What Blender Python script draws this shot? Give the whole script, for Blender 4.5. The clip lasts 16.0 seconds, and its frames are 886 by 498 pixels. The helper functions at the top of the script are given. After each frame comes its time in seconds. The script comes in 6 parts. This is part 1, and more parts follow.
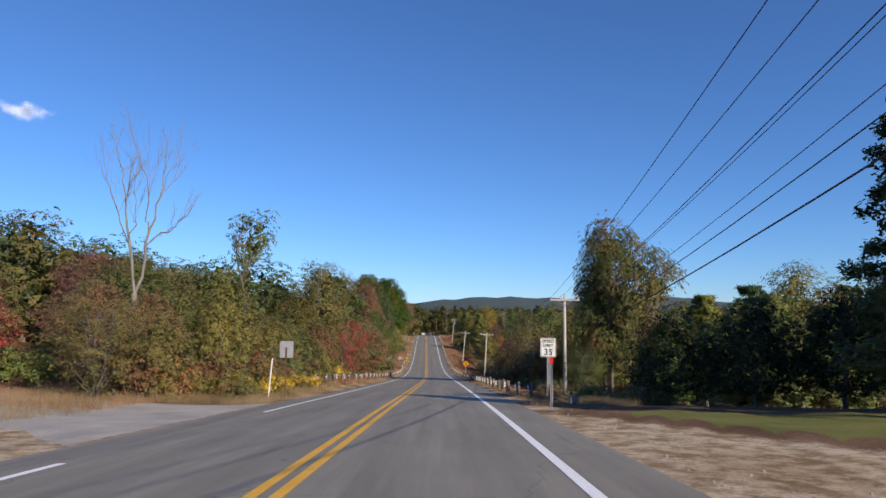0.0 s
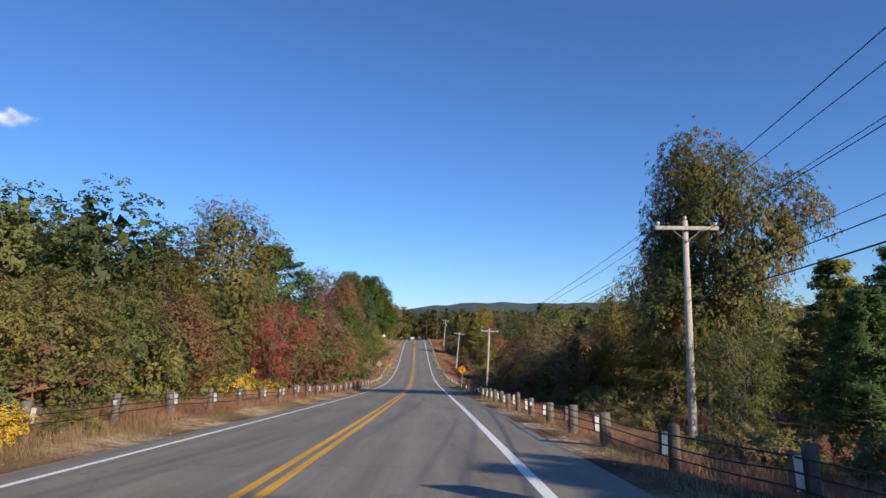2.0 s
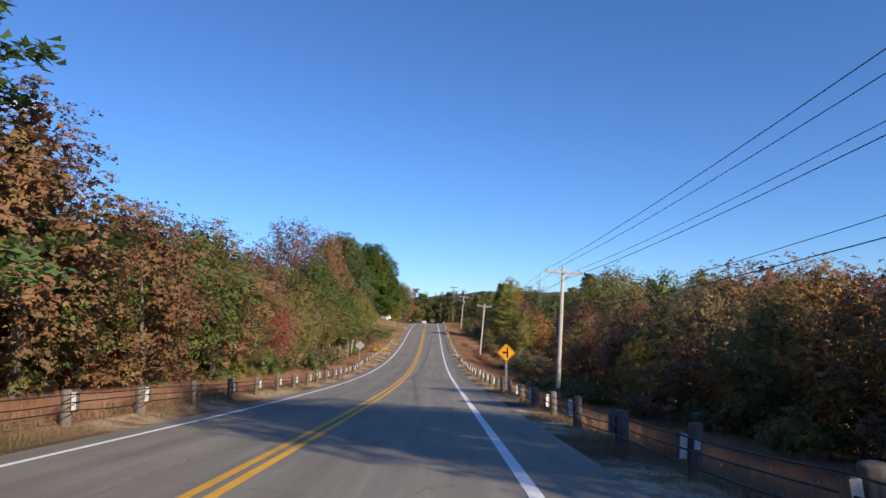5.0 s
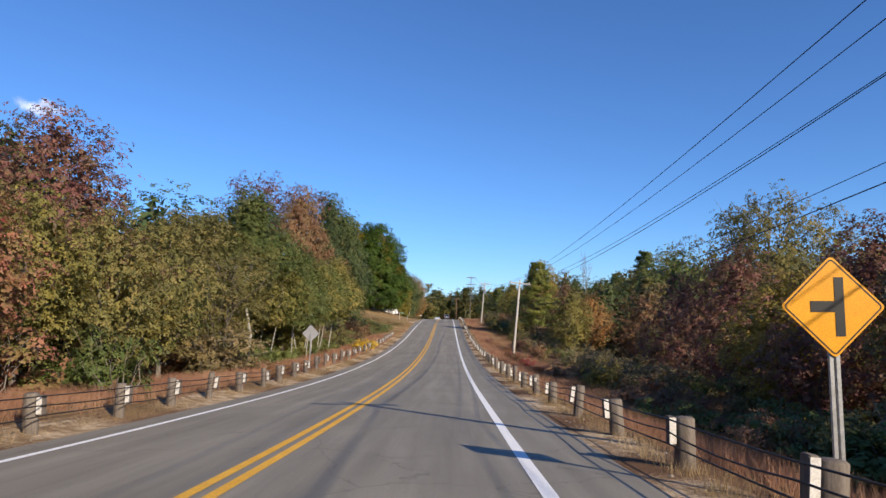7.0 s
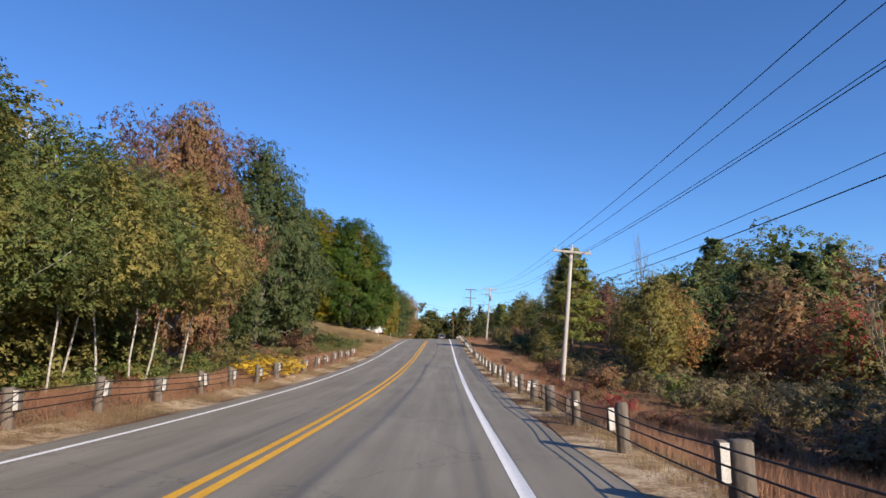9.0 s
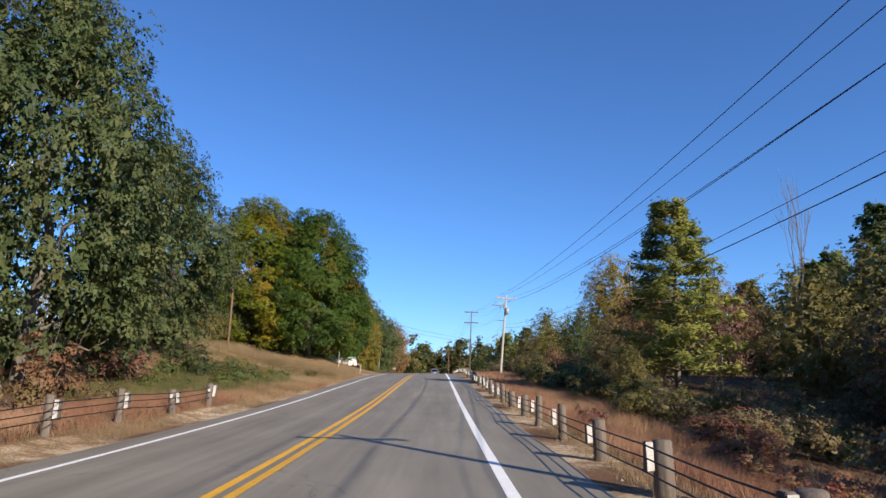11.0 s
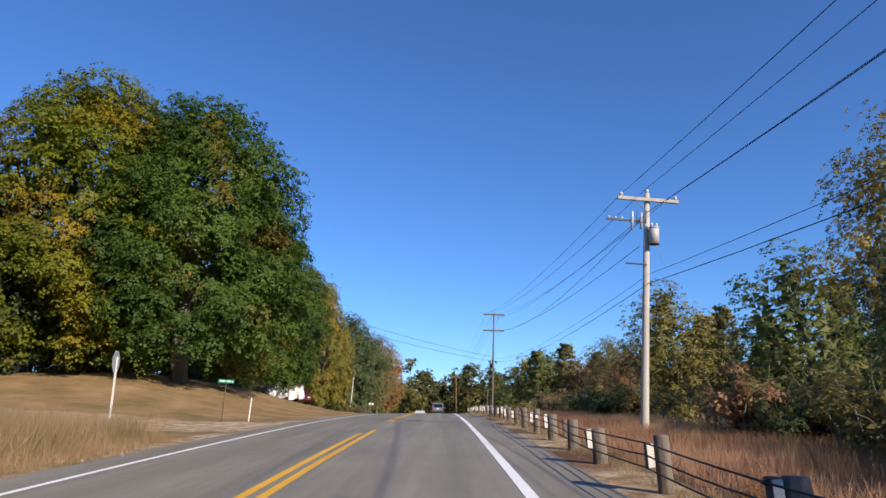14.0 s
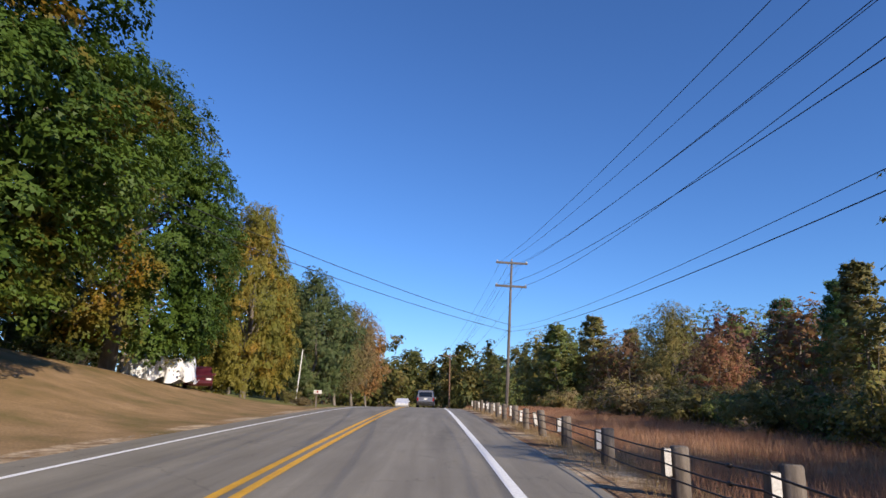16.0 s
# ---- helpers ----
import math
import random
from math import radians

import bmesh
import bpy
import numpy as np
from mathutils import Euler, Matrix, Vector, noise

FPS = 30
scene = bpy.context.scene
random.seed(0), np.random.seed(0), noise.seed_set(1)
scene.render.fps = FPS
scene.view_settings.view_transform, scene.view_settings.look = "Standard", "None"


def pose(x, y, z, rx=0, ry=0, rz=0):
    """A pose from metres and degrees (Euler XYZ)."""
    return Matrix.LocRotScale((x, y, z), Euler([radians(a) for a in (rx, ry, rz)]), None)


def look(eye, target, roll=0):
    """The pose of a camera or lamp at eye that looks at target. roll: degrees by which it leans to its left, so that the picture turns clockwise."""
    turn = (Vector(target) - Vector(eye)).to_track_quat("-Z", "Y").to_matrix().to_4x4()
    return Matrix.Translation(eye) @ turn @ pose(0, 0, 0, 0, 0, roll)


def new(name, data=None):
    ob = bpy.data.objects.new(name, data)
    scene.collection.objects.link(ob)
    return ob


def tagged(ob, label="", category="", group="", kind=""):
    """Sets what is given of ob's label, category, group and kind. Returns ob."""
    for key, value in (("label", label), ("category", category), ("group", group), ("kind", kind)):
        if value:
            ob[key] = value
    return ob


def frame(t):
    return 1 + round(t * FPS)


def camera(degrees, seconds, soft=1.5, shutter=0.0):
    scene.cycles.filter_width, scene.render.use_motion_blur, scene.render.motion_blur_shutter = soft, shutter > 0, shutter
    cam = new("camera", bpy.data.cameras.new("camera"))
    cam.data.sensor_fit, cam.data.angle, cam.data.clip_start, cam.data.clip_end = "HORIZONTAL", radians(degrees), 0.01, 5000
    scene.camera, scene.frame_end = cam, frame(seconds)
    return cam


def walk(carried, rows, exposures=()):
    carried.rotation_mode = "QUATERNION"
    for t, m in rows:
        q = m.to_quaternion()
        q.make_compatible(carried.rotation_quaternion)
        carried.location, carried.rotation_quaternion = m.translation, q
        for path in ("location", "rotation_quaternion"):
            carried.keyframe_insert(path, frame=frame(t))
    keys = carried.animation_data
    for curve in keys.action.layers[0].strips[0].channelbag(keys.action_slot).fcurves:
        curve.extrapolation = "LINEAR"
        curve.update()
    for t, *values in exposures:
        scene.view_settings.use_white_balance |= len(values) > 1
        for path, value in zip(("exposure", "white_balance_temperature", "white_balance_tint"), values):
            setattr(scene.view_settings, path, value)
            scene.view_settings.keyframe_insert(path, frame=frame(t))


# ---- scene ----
cam = camera(69.06, 16.0, soft=1.5)
# seconds, x, y, z, yaw to the left, pitch up, roll
PATH = [
    (0.0, 0.833, 0.0, 1.48, -1.16, 6.27, 0.71),
    (0.5, 1.05, 6.466, 1.043, -1.21, 5.75, 1.42),
    (1.0, 1.282, 13.097, 0.579, -1.21, 5.47, 1.46),
    (1.5, 1.51, 20.091, 0.077, -1.45, 6.03, -0.06),
    (2.0, 1.775, 27.428, -0.47, -1.97, 6.88, 0.31),
    (2.5, 1.981, 34.916, -1.041, -1.97, 6.75, 0.64),
    (3.0, 2.29, 42.362, -1.607, -1.59, 6.5, 0.68),
    (3.5, 2.581, 49.775, -2.169, -1.35, 5.63, 0.9),
    (4.0, 2.753, 57.287, -2.736, -1.15, 5.21, 0.26),
    (4.2, 2.792, 60.297, -2.962, -1.06, 5.42, 0.66),
    (6.3, 3.186, 94.537, -5.468, 0.23, 6.25, 0.36),
    (6.5, 3.198, 97.822, -5.693, 0.38, 6.28, 0.79),
    (7.0, 3.192, 106.119, -6.236, 0.81, 6.19, 0.59),
    (7.5, 3.156, 114.526, -6.751, 0.96, 6.37, 0.47),
    (8.0, 3.163, 123.022, -7.203, 0.89, 6.59, 0.15),
    (8.5, 3.235, 131.519, -7.587, 0.61, 7.34, 0.39),
    (9.0, 3.303, 140.231, -7.898, 0.47, 8.52, 0.35),
    (9.5, 3.26, 149.125, -8.117, 0.06, 9.41, -1.01),
    (9.7, 3.222, 152.707, -8.178, -0.17, 9.51, 0.28),
    (11.8, 2.897, 189.376, -7.977, 0.01, 13.17, 0.3),
    (12.0, 2.799, 192.828, -7.884, 0.05, 13.32, -0.08),
    (12.5, 2.72, 201.261, -7.617, 0.11, 13.75, -0.74),
    (13.0, 2.657, 209.459, -7.289, 0.22, 13.56, 0.45),
    (13.5, 2.579, 217.597, -6.932, 0.13, 13.72, 0.9),
    (14.0, 2.582, 225.518, -6.589, 0.15, 14.49, 0.04),
    (14.5, 2.585, 233.348, -6.244, 0.16, 14.17, 0.1),
    (15.0, 2.491, 240.95, -5.943, -0.16, 14.29, 0.03),
    (15.5, 2.444, 248.383, -5.688, -0.39, 13.78, 0.16),
    (16.0, 2.413, 255.724, -5.471, -0.51, 12.99, 1.33),
]


# seconds, stops, white balance in kelvin, tint
EXPOSURE = ((0, 0.08, 6350, 15), (3, 0.2, 6400, 15), (6.5, 0.3, 6400, 14), (13, 0.4, 6250, 14), (16, 0.28, 6250, 16))


def aim(x, y, z, yaw, pitch, roll):
    a, b = radians(yaw), radians(pitch)
    way = Vector((-math.sin(a) * math.cos(b), math.cos(a) * math.cos(b), math.sin(b)))
    return look((x, y, z), Vector((x, y, z)) + way, roll)


walk(cam, [(t, aim(*row)) for t, *row in PATH], exposures=EXPOSURE)

# ---- world, sun ----
SUN_AZ, SUN_EL = 139.0, 25.7  # degrees clockwise from +y; above the horizon
world = bpy.data.worlds.new("sky")
scene.world = world
world.use_nodes = True
wn = world.node_tree.nodes
sky = wn.new("ShaderNodeTexSky")
sky.sky_type = "NISHITA"
sky.sun_disc = False
sky.sun_elevation, sky.sun_rotation = radians(SUN_EL), radians(SUN_AZ)
sky.air_density, sky.dust_density, sky.ozone_density = 1.0, 0.0, 10.0
sky.altitude = 200
wn["Background"].inputs["Strength"].default_value = 0.13
world.node_tree.links.new(sky.outputs["Color"], wn["Background"].inputs["Color"])

sun = new("sun", bpy.data.lights.new("sun", "SUN"))
sun.data.energy, sun.data.angle, sun.data.color = 5.0, radians(0.53), (1.0, 0.86, 0.64)
to_sun = Vector((math.sin(radians(SUN_AZ)) * math.cos(radians(SUN_EL)), math.cos(radians(SUN_AZ)) * math.cos(radians(SUN_EL)), math.sin(radians(SUN_EL))))
sun.matrix_world = look(to_sun * 300, (0, 0, 0))
scene.view_settings.exposure = 0.0

# ---- the lie of the land ----
# The road's line: every 20 m along y, from y = -20, its height and its sideways shift.
ROAD_Z = (1.26, 0.01, -1.39, -2.90, -4.41, -5.90, -7.31, -8.52, -9.37, -9.73, -9.64, -9.13, -8.30, -7.45, -6.84, -6.51, -6.35, -6.44, -6.83, -7.34, -7.85, -8.36, -8.86, -9.36, -9.86)
ROAD_X = (-1.39, -0.94, -0.49, -0.07, 0.28, 0.54, 0.69, 0.70, 0.64, 0.57, 0.49, 0.39, 0.27, 0.15, 0.04, -0.05, -0.11, -0.16, -0.19, -0.21, -0.22, -0.23, -0.23, -0.23, -0.23)

rng = np.random.default_rng(7)


def along(knots, y):
    u = np.clip((np.asarray(y, float) + 20) / 20, 0, len(knots) - 1.001)
    i = u.astype(int)
    x = u - i
    k = np.array(knots)
    p0, p1, p2, p3 = (k[np.clip(i + j, 0, len(k) - 1)] for j in (-1, 0, 1, 2))
    return 0.5 * (2 * p1 + (p2 - p0) * x + (2 * p0 - 5 * p1 + 4 * p2 - p3) * x**2 + (3 * p1 - p0 - 3 * p2 + p3) * x**3)


def road_x(y):
    return along(ROAD_X, y)


def road_z(y):
    return along(ROAD_Z, y)


def ramp(v, a, b):
    t = np.clip((np.asarray(v, float) - a) / (b - a), 0, 1)
    return t * t * (3 - 2 * t)


def waves(x, y):
    return 0.5 * np.sin(x * 0.9 + 1.3 * np.sin(y * 0.31)) * np.sin(y * 0.7 + 0.8 * np.sin(x * 0.43)) + 0.3 * np.sin(x * 2.3 + y * 1.9) * np.sin(y * 2.7 - x * 1.1)


def ground_z(x, y):
    """The height of the ground: level under the road, falling away on the right in the hollow, rising as a bank and a wooded hill on the left."""
    x, y = np.asarray(x, float), np.asarray(y, float)
    off = x - road_x(y)
    left, right = np.maximum(-off - 4.8, 0), np.maximum(off - 5.6, 0)
    hollow = ramp(y, 26, 44) * (1 - ramp(y, 196, 238))
    bank = ramp(y, 203, 228) * (1 - ramp(y, 238, 249))
    lawn = ramp(y, 258, 276) * (1 - ramp(y, 284, 320))
    z = road_z(y) - 0.06
    z = z - hollow * (1.15 * ramp(right, 0, 5) + 1.5 * ramp(right, 5, 22)) + 0.35 * hollow * ramp(left, 0, 2) * (1 - ramp(left, 2, 6))
    z = z + bank * 3.9 * ramp(left, 0.5, 20) + lawn * 3.2 * ramp(left, 0.5, 17) + (1 - bank) * (1 - lawn) * (0.6 * ramp(left, 3, 14) + 1.6 * ramp(y, 236, 246) * ramp(left, 12, 30))
    # the worn edge of the lawn, a little above the gravel at the start
    verge = off - 7.1 - 0.4 * np.clip(20 - y, -4, 30) + 0.12 * np.sin(y * 2.3) + 0.08 * np.sin(y * 5.1)
    z = z + 0.17 * ramp(verge, -0.45, 0.05) * (off > 5.6) * (1 - ramp(y, 20, 25)) * ramp(y, -30, -10)
    z = z + 7.0 * ramp(left, 14, 70) * (1 - ramp(y, 190, 240)) + 22 * ramp(np.abs(off), 90, 600)
    return z + waves(x, y) * 0.09 * ramp(left + right, 0.3, 2.5)


def spot(off, y, sink=0.0):
    x = float(road_x(y)) + off
    return x, float(y), float(ground_z(x, y)) - sink


# ---- materials ----
def material(name):
    m = bpy.data.materials.new(name)
    m.use_nodes = True
    return m, m.node_tree.nodes, m.node_tree.links, m.node_tree.nodes["Principled BSDF"]


def ramp_node(nodes, stops, interpolation="LINEAR"):
    r = nodes.new("ShaderNodeValToRGB")
    r.color_ramp.interpolation = interpolation
    while len(r.color_ramp.elements) < len(stops):
        r.color_ramp.elements.new(0.5)
    for e, (p, c) in zip(r.color_ramp.elements, stops):
        e.position, e.color = p, (*c, 1)
    return r


def noise_node(nodes, links, scale, detail=4.0, rough=0.6, coord="Object", vector=None):
    n = nodes.new("ShaderNodeTexNoise")
    n.inputs["Scale"].default_value, n.inputs["Detail"].default_value, n.inputs["Roughness"].default_value = scale, detail, rough
    if vector is None:
        c = nodes.new("ShaderNodeTexCoord")
        vector = c.outputs[coord]
    links.new(vector, n.inputs["Vector"])
    return n


def mix_node(nodes, links, kind, fac, a, b):
    m = nodes.new("ShaderNodeMix")
    m.data_type, m.blend_type = "RGBA", kind
    for socket, v in (("Factor", fac), ("A", a), ("B", b)):
        target = m.inputs[0] if socket == "Factor" else m.inputs[6] if socket == "A" else m.inputs[7]
        if isinstance(v, (int, float)):
            target.default_value = v
        elif isinstance(v, tuple):
            target.default_value = (*v, 1)
        else:
            links.new(v, target)
    return m.outputs[2]


def bump_node(nodes, links, height, strength, distance=0.02):
    b = nodes.new("ShaderNodeBump")
    b.inputs["Strength"].default_value, b.inputs["Distance"].default_value = strength, distance
    links.new(height, b.inputs["Height"])
    return b


def plain(name, a, b, scale=6.0, rough=0.7, metal=0.0, bump=0.2, stretch=None, grain=60.0):
    """Two tones over coarse patches, and a fine grain."""
    m, n, l, p = material(name)
    vec = None
    if stretch:
        mp = n.new("ShaderNodeMapping")
        l.new(n.new("ShaderNodeTexCoord").outputs["Object"], mp.inputs["Vector"])
        mp.inputs["Scale"].default_value = stretch
        vec = mp.outputs["Vector"]
    coarse = noise_node(n, l, scale, 5, 0.65, vector=vec)
    fine = noise_node(n, l, grain, 3, 0.7, vector=vec)
    r = ramp_node(n, ((0.3, a), (0.7, b)))
    l.new(coarse.outputs["Fac"], r.inputs["Fac"])
    g = ramp_node(n, ((0.3, (0.72, 0.72, 0.72)), (0.7, (1.1, 1.1, 1.1))))
    l.new(fine.outputs["Fac"], g.inputs["Fac"])
    l.new(mix_node(n, l, "MULTIPLY", 1.0, r.outputs["Color"], g.outputs["Color"]), p.inputs["Base Color"])
    p.inputs["Roughness"].default_value, p.inputs["Metallic"].default_value = rough, metal
    if bump:
        l.new(bump_node(n, l, fine.outputs["Fac"], bump, 0.01).outputs["Normal"], p.inputs["Normal"])
    return m


def leafy(name, dark, mid, light, gloss=0.55, patch=0.55, other=None, share=0.0, spray_size=1.1, vivid=1.0):
    """Leaves: each its own tone, in drifts over the crown; light comes through them."""
    m, n, l, p = material(name)
    geo = n.new("ShaderNodeNewGeometry")
    drift = noise_node(n, l, patch, 2, 0.5)
    mix = n.new("ShaderNodeMath")
    mix.operation = "MULTIPLY_ADD"
    l.new(geo.outputs["Random Per Island"], mix.inputs[0])
    mix.inputs[1].default_value = 0.2
    sub = n.new("ShaderNodeMath")
    sub.operation = "MULTIPLY_ADD"
    l.new(drift.outputs["Fac"], sub.inputs[0])
    sub.inputs[1].default_value, sub.inputs[2].default_value = 1.4, -0.28
    l.new(sub.outputs[0], mix.inputs[2])
    r = ramp_node(n, ((0.12, dark), (0.5, mid), (0.88, light)))
    l.new(mix.outputs[0], r.inputs["Fac"])
    info = n.new("ShaderNodeObjectInfo")
    hue = n.new("ShaderNodeHueSaturation")
    v = n.new("ShaderNodeMapRange")
    v.inputs["To Min"].default_value, v.inputs["To Max"].default_value = 1.12, 1.55
    l.new(info.outputs["Random"], v.inputs["Value"])
    l.new(v.outputs[0], hue.inputs["Value"])
    hue.inputs["Saturation"].default_value = vivid
    tone = r.outputs["Color"]
    if other is not None:
        # sprays that have turned another colour
        spray = noise_node(n, l, spray_size, 3, 0.5)
        turned = n.new("ShaderNodeMapRange")
        turned.inputs["From Min"].default_value, turned.inputs["From Max"].default_value = 0.55 - share * 0.35, 0.81 - share * 0.35
        turned.inputs["To Max"].default_value = 0.8
        l.new(spray.outputs["Fac"], turned.inputs["Value"])
        tone = mix_node(n, l, "MIX", turned.outputs[0], tone, other)
    l.new(tone, hue.inputs["Color"])
    l.new(hue.outputs["Color"], p.inputs["Base Color"])
    p.inputs["Roughness"].default_value = gloss
    p.inputs["Specular IOR Level"].default_value = 0.25
    tr = n.new("ShaderNodeBsdfTranslucent")
    l.new(hue.outputs["Color"], tr.inputs["Color"])
    sh = n.new("ShaderNodeMixShader")
    sh.inputs[0].default_value = 0.36
    l.new(p.outputs[0], sh.inputs[1])
    l.new(tr.outputs[0], sh.inputs[2])
    l.new(sh.outputs[0], n["Material Output"].inputs["Surface"])
    return m


LEAF = {
    "green": leafy("leaf_green", (0.058, 0.082, 0.026), (0.11, 0.146, 0.042), (0.2, 0.215, 0.065), other=(0.19, 0.165, 0.055), share=0.25),
    "dark green": leafy("leaf_dark_green", (0.035, 0.055, 0.022), (0.062, 0.088, 0.032), (0.115, 0.135, 0.048), other=(0.13, 0.12, 0.045), share=0.15),
    # green leaves with deep shade put into the colour
    "deep green": leafy("leaf_shaded_green", (0.016, 0.026, 0.011), (0.028, 0.04, 0.015), (0.05, 0.058, 0.022)),
    "olive": leafy("leaf_olive", (0.08, 0.082, 0.03), (0.15, 0.143, 0.047), (0.25, 0.215, 0.07), other=(0.23, 0.165, 0.06), share=0.3),
    "yellow-green": leafy("leaf_yellow_green", (0.12, 0.115, 0.036), (0.23, 0.2, 0.052), (0.38, 0.29, 0.075), other=(0.12, 0.13, 0.045), share=0.4),
    "yellow": leafy("leaf_yellow", (0.32, 0.22, 0.05), (0.54, 0.39, 0.085), (0.7, 0.54, 0.17), vivid=1.1),
    "golden": leafy("leaf_golden", (0.15, 0.13, 0.03), (0.3, 0.22, 0.045), (0.44, 0.32, 0.07), other=(0.12, 0.14, 0.045), share=0.25),
    "orange": leafy("leaf_orange", (0.19, 0.11, 0.045), (0.35, 0.175, 0.065), (0.46, 0.26, 0.09), other=(0.18, 0.15, 0.06), share=0.4),
    "red": leafy("leaf_red", (0.16, 0.07, 0.055), (0.29, 0.11, 0.085), (0.38, 0.2, 0.12), other=(0.17, 0.145, 0.06), share=0.65, vivid=1.05),
    "crimson": leafy("leaf_crimson", (0.21, 0.05, 0.05), (0.4, 0.085, 0.085), (0.47, 0.17, 0.13), other=(0.22, 0.15, 0.08), share=0.4, vivid=1.05),
    "maroon": leafy("leaf_maroon", (0.1, 0.05, 0.045), (0.2, 0.085, 0.075), (0.3, 0.14, 0.1), other=(0.14, 0.12, 0.055), share=0.4),
    "brown": leafy("leaf_brown", (0.12, 0.09, 0.048), (0.22, 0.165, 0.08), (0.33, 0.245, 0.115), other=(0.14, 0.13, 0.055), share=0.4),
    "russet": leafy("leaf_russet", (0.13, 0.075, 0.042), (0.25, 0.13, 0.072), (0.34, 0.195, 0.095), other=(0.17, 0.15, 0.06), share=0.35),
    "brownish green": leafy("leaf_oak", (0.05, 0.07, 0.02), (0.092, 0.118, 0.032), (0.165, 0.155, 0.048), patch=0.2, other=(0.25, 0.15, 0.055), share=0.42, spray_size=0.5),
    "grey-brown": leafy("leaf_brush", (0.12, 0.095, 0.055), (0.2, 0.16, 0.09), (0.3, 0.235, 0.13), other=(0.13, 0.135, 0.06), share=0.35),
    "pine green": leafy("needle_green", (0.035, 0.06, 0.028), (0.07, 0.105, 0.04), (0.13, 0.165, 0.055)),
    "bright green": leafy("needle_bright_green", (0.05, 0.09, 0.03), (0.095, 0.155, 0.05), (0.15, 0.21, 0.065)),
    # pine needles with the warmth and brightness of sunlight mixed into their colour
    "lit pine": leafy("needle_sunlit_yellow_green", (0.1, 0.12, 0.035), (0.17, 0.185, 0.045), (0.26, 0.25, 0.06)),
    "full green": leafy("leaf_full_green", (0.038, 0.064, 0.018), (0.07, 0.112, 0.027), (0.118, 0.16, 0.038), patch=0.3, other=(0.36, 0.15, 0.04), share=-0.06, spray_size=0.42, vivid=1.12),
    "maple orange": leafy("leaf_maple_orange", (0.15, 0.13, 0.03), (0.36, 0.2, 0.04), (0.5, 0.25, 0.06), patch=0.35, other=(0.13, 0.155, 0.035), share=0.95, spray_size=0.6, vivid=1.05),
    "maple green": leafy("leaf_maple", (0.075, 0.095, 0.02), (0.14, 0.165, 0.028), (0.225, 0.21, 0.038), patch=0.3, other=(0.36, 0.2, 0.045), share=0.11, spray_size=0.42, vivid=1.12),
}
BARK = plain("bark", (0.1, 0.085, 0.07), (0.27, 0.235, 0.2), 5, 0.9, bump=0.6, stretch=(1, 1, 0.2))
PALE_BARK = plain("pale_bark", (0.26, 0.24, 0.21), (0.52, 0.49, 0.44), 4, 0.85, bump=0.4, stretch=(1, 1, 0.5))
BIRCH_BARK = plain("birch_bark", (0.2, 0.185, 0.165), (0.74, 0.71, 0.66), 7, 0.8, bump=0.3, stretch=(1, 1, 1.6))
DEAD_WOOD = plain("dead_wood", (0.17, 0.15, 0.13), (0.32, 0.29, 0.25), 5, 0.85, bump=0.4, stretch=(1, 1, 0.2))
POLE_WOOD = plain("pole_wood", (0.42, 0.38, 0.33), (0.6, 0.56, 0.5), 3, 0.85, bump=0.5, stretch=(3, 3, 0.15))
GREY_POLE = plain("dark_grey_pole_wood", (0.095, 0.085, 0.075), (0.19, 0.17, 0.15), 3, 0.85, bump=0.5, stretch=(3, 3, 0.15))
BROWN_POLE = plain("brown_pole_wood", (0.16, 0.09, 0.06), (0.26, 0.16, 0.1), 3, 0.85, bump=0.5, stretch=(3, 3, 0.15))
POST_WOOD = plain("post_wood", (0.085, 0.066, 0.052), (0.24, 0.205, 0.17), 3.0, 0.9, bump=0.7, stretch=(3, 3, 0.3))
WHITE_WOOD = plain("white_painted_wood", (0.55, 0.53, 0.48), (0.82, 0.8, 0.76), 8, 0.7, bump=0.3)
CABLE = plain("weathered_steel_cable", (0.03, 0.026, 0.024), (0.07, 0.055, 0.045), 8, 0.6, 0.6, 0.2)
WIRE = plain("black_wire", (0.012, 0.012, 0.013), (0.025, 0.025, 0.027), 3, 0.6, bump=0)
GALVANISED = plain("galvanised_steel", (0.42, 0.43, 0.44), (0.6, 0.61, 0.62), 9, 0.42, 0.7, 0.1)
ALU_BACK = plain("bare_aluminium_sheet", (0.42, 0.42, 0.42), (0.55, 0.55, 0.55), 5, 0.5, 0.5, 0.05)
SIGN_WHITE = plain("white_sign_sheeting", (0.76, 0.76, 0.73), (0.86, 0.86, 0.83), 3, 0.4, bump=0.02)
SIGN_YELLOW = plain("yellow_sign_sheeting", (0.78, 0.33, 0.004), (0.86, 0.39, 0.006), 3, 0.4, bump=0.02)
SIGN_BLACK = plain("black_sign_ink", (0.012, 0.012, 0.012), (0.02, 0.02, 0.02), 3, 0.45, bump=0)
SIGN_GREEN = plain("green_sign_sheeting", (0.01, 0.22, 0.1), (0.015, 0.27, 0.13), 3, 0.4, bump=0)
TRIM_STEEL = plain("dark_weathered_steel", (0.03, 0.03, 0.032), (0.06, 0.06, 0.065), 8, 0.6, 0.5, 0.1)
CERAMIC = plain("grey_porcelain", (0.5, 0.5, 0.48), (0.65, 0.65, 0.63), 5, 0.25, bump=0)
TANK = plain("grey_painted_steel", (0.42, 0.43, 0.42), (0.55, 0.56, 0.55), 5, 0.45, bump=0.05)
STRAW = leafy("dry_red_grass", (0.17, 0.085, 0.055), (0.31, 0.165, 0.1), (0.46, 0.3, 0.18), 0.7, 0.35)
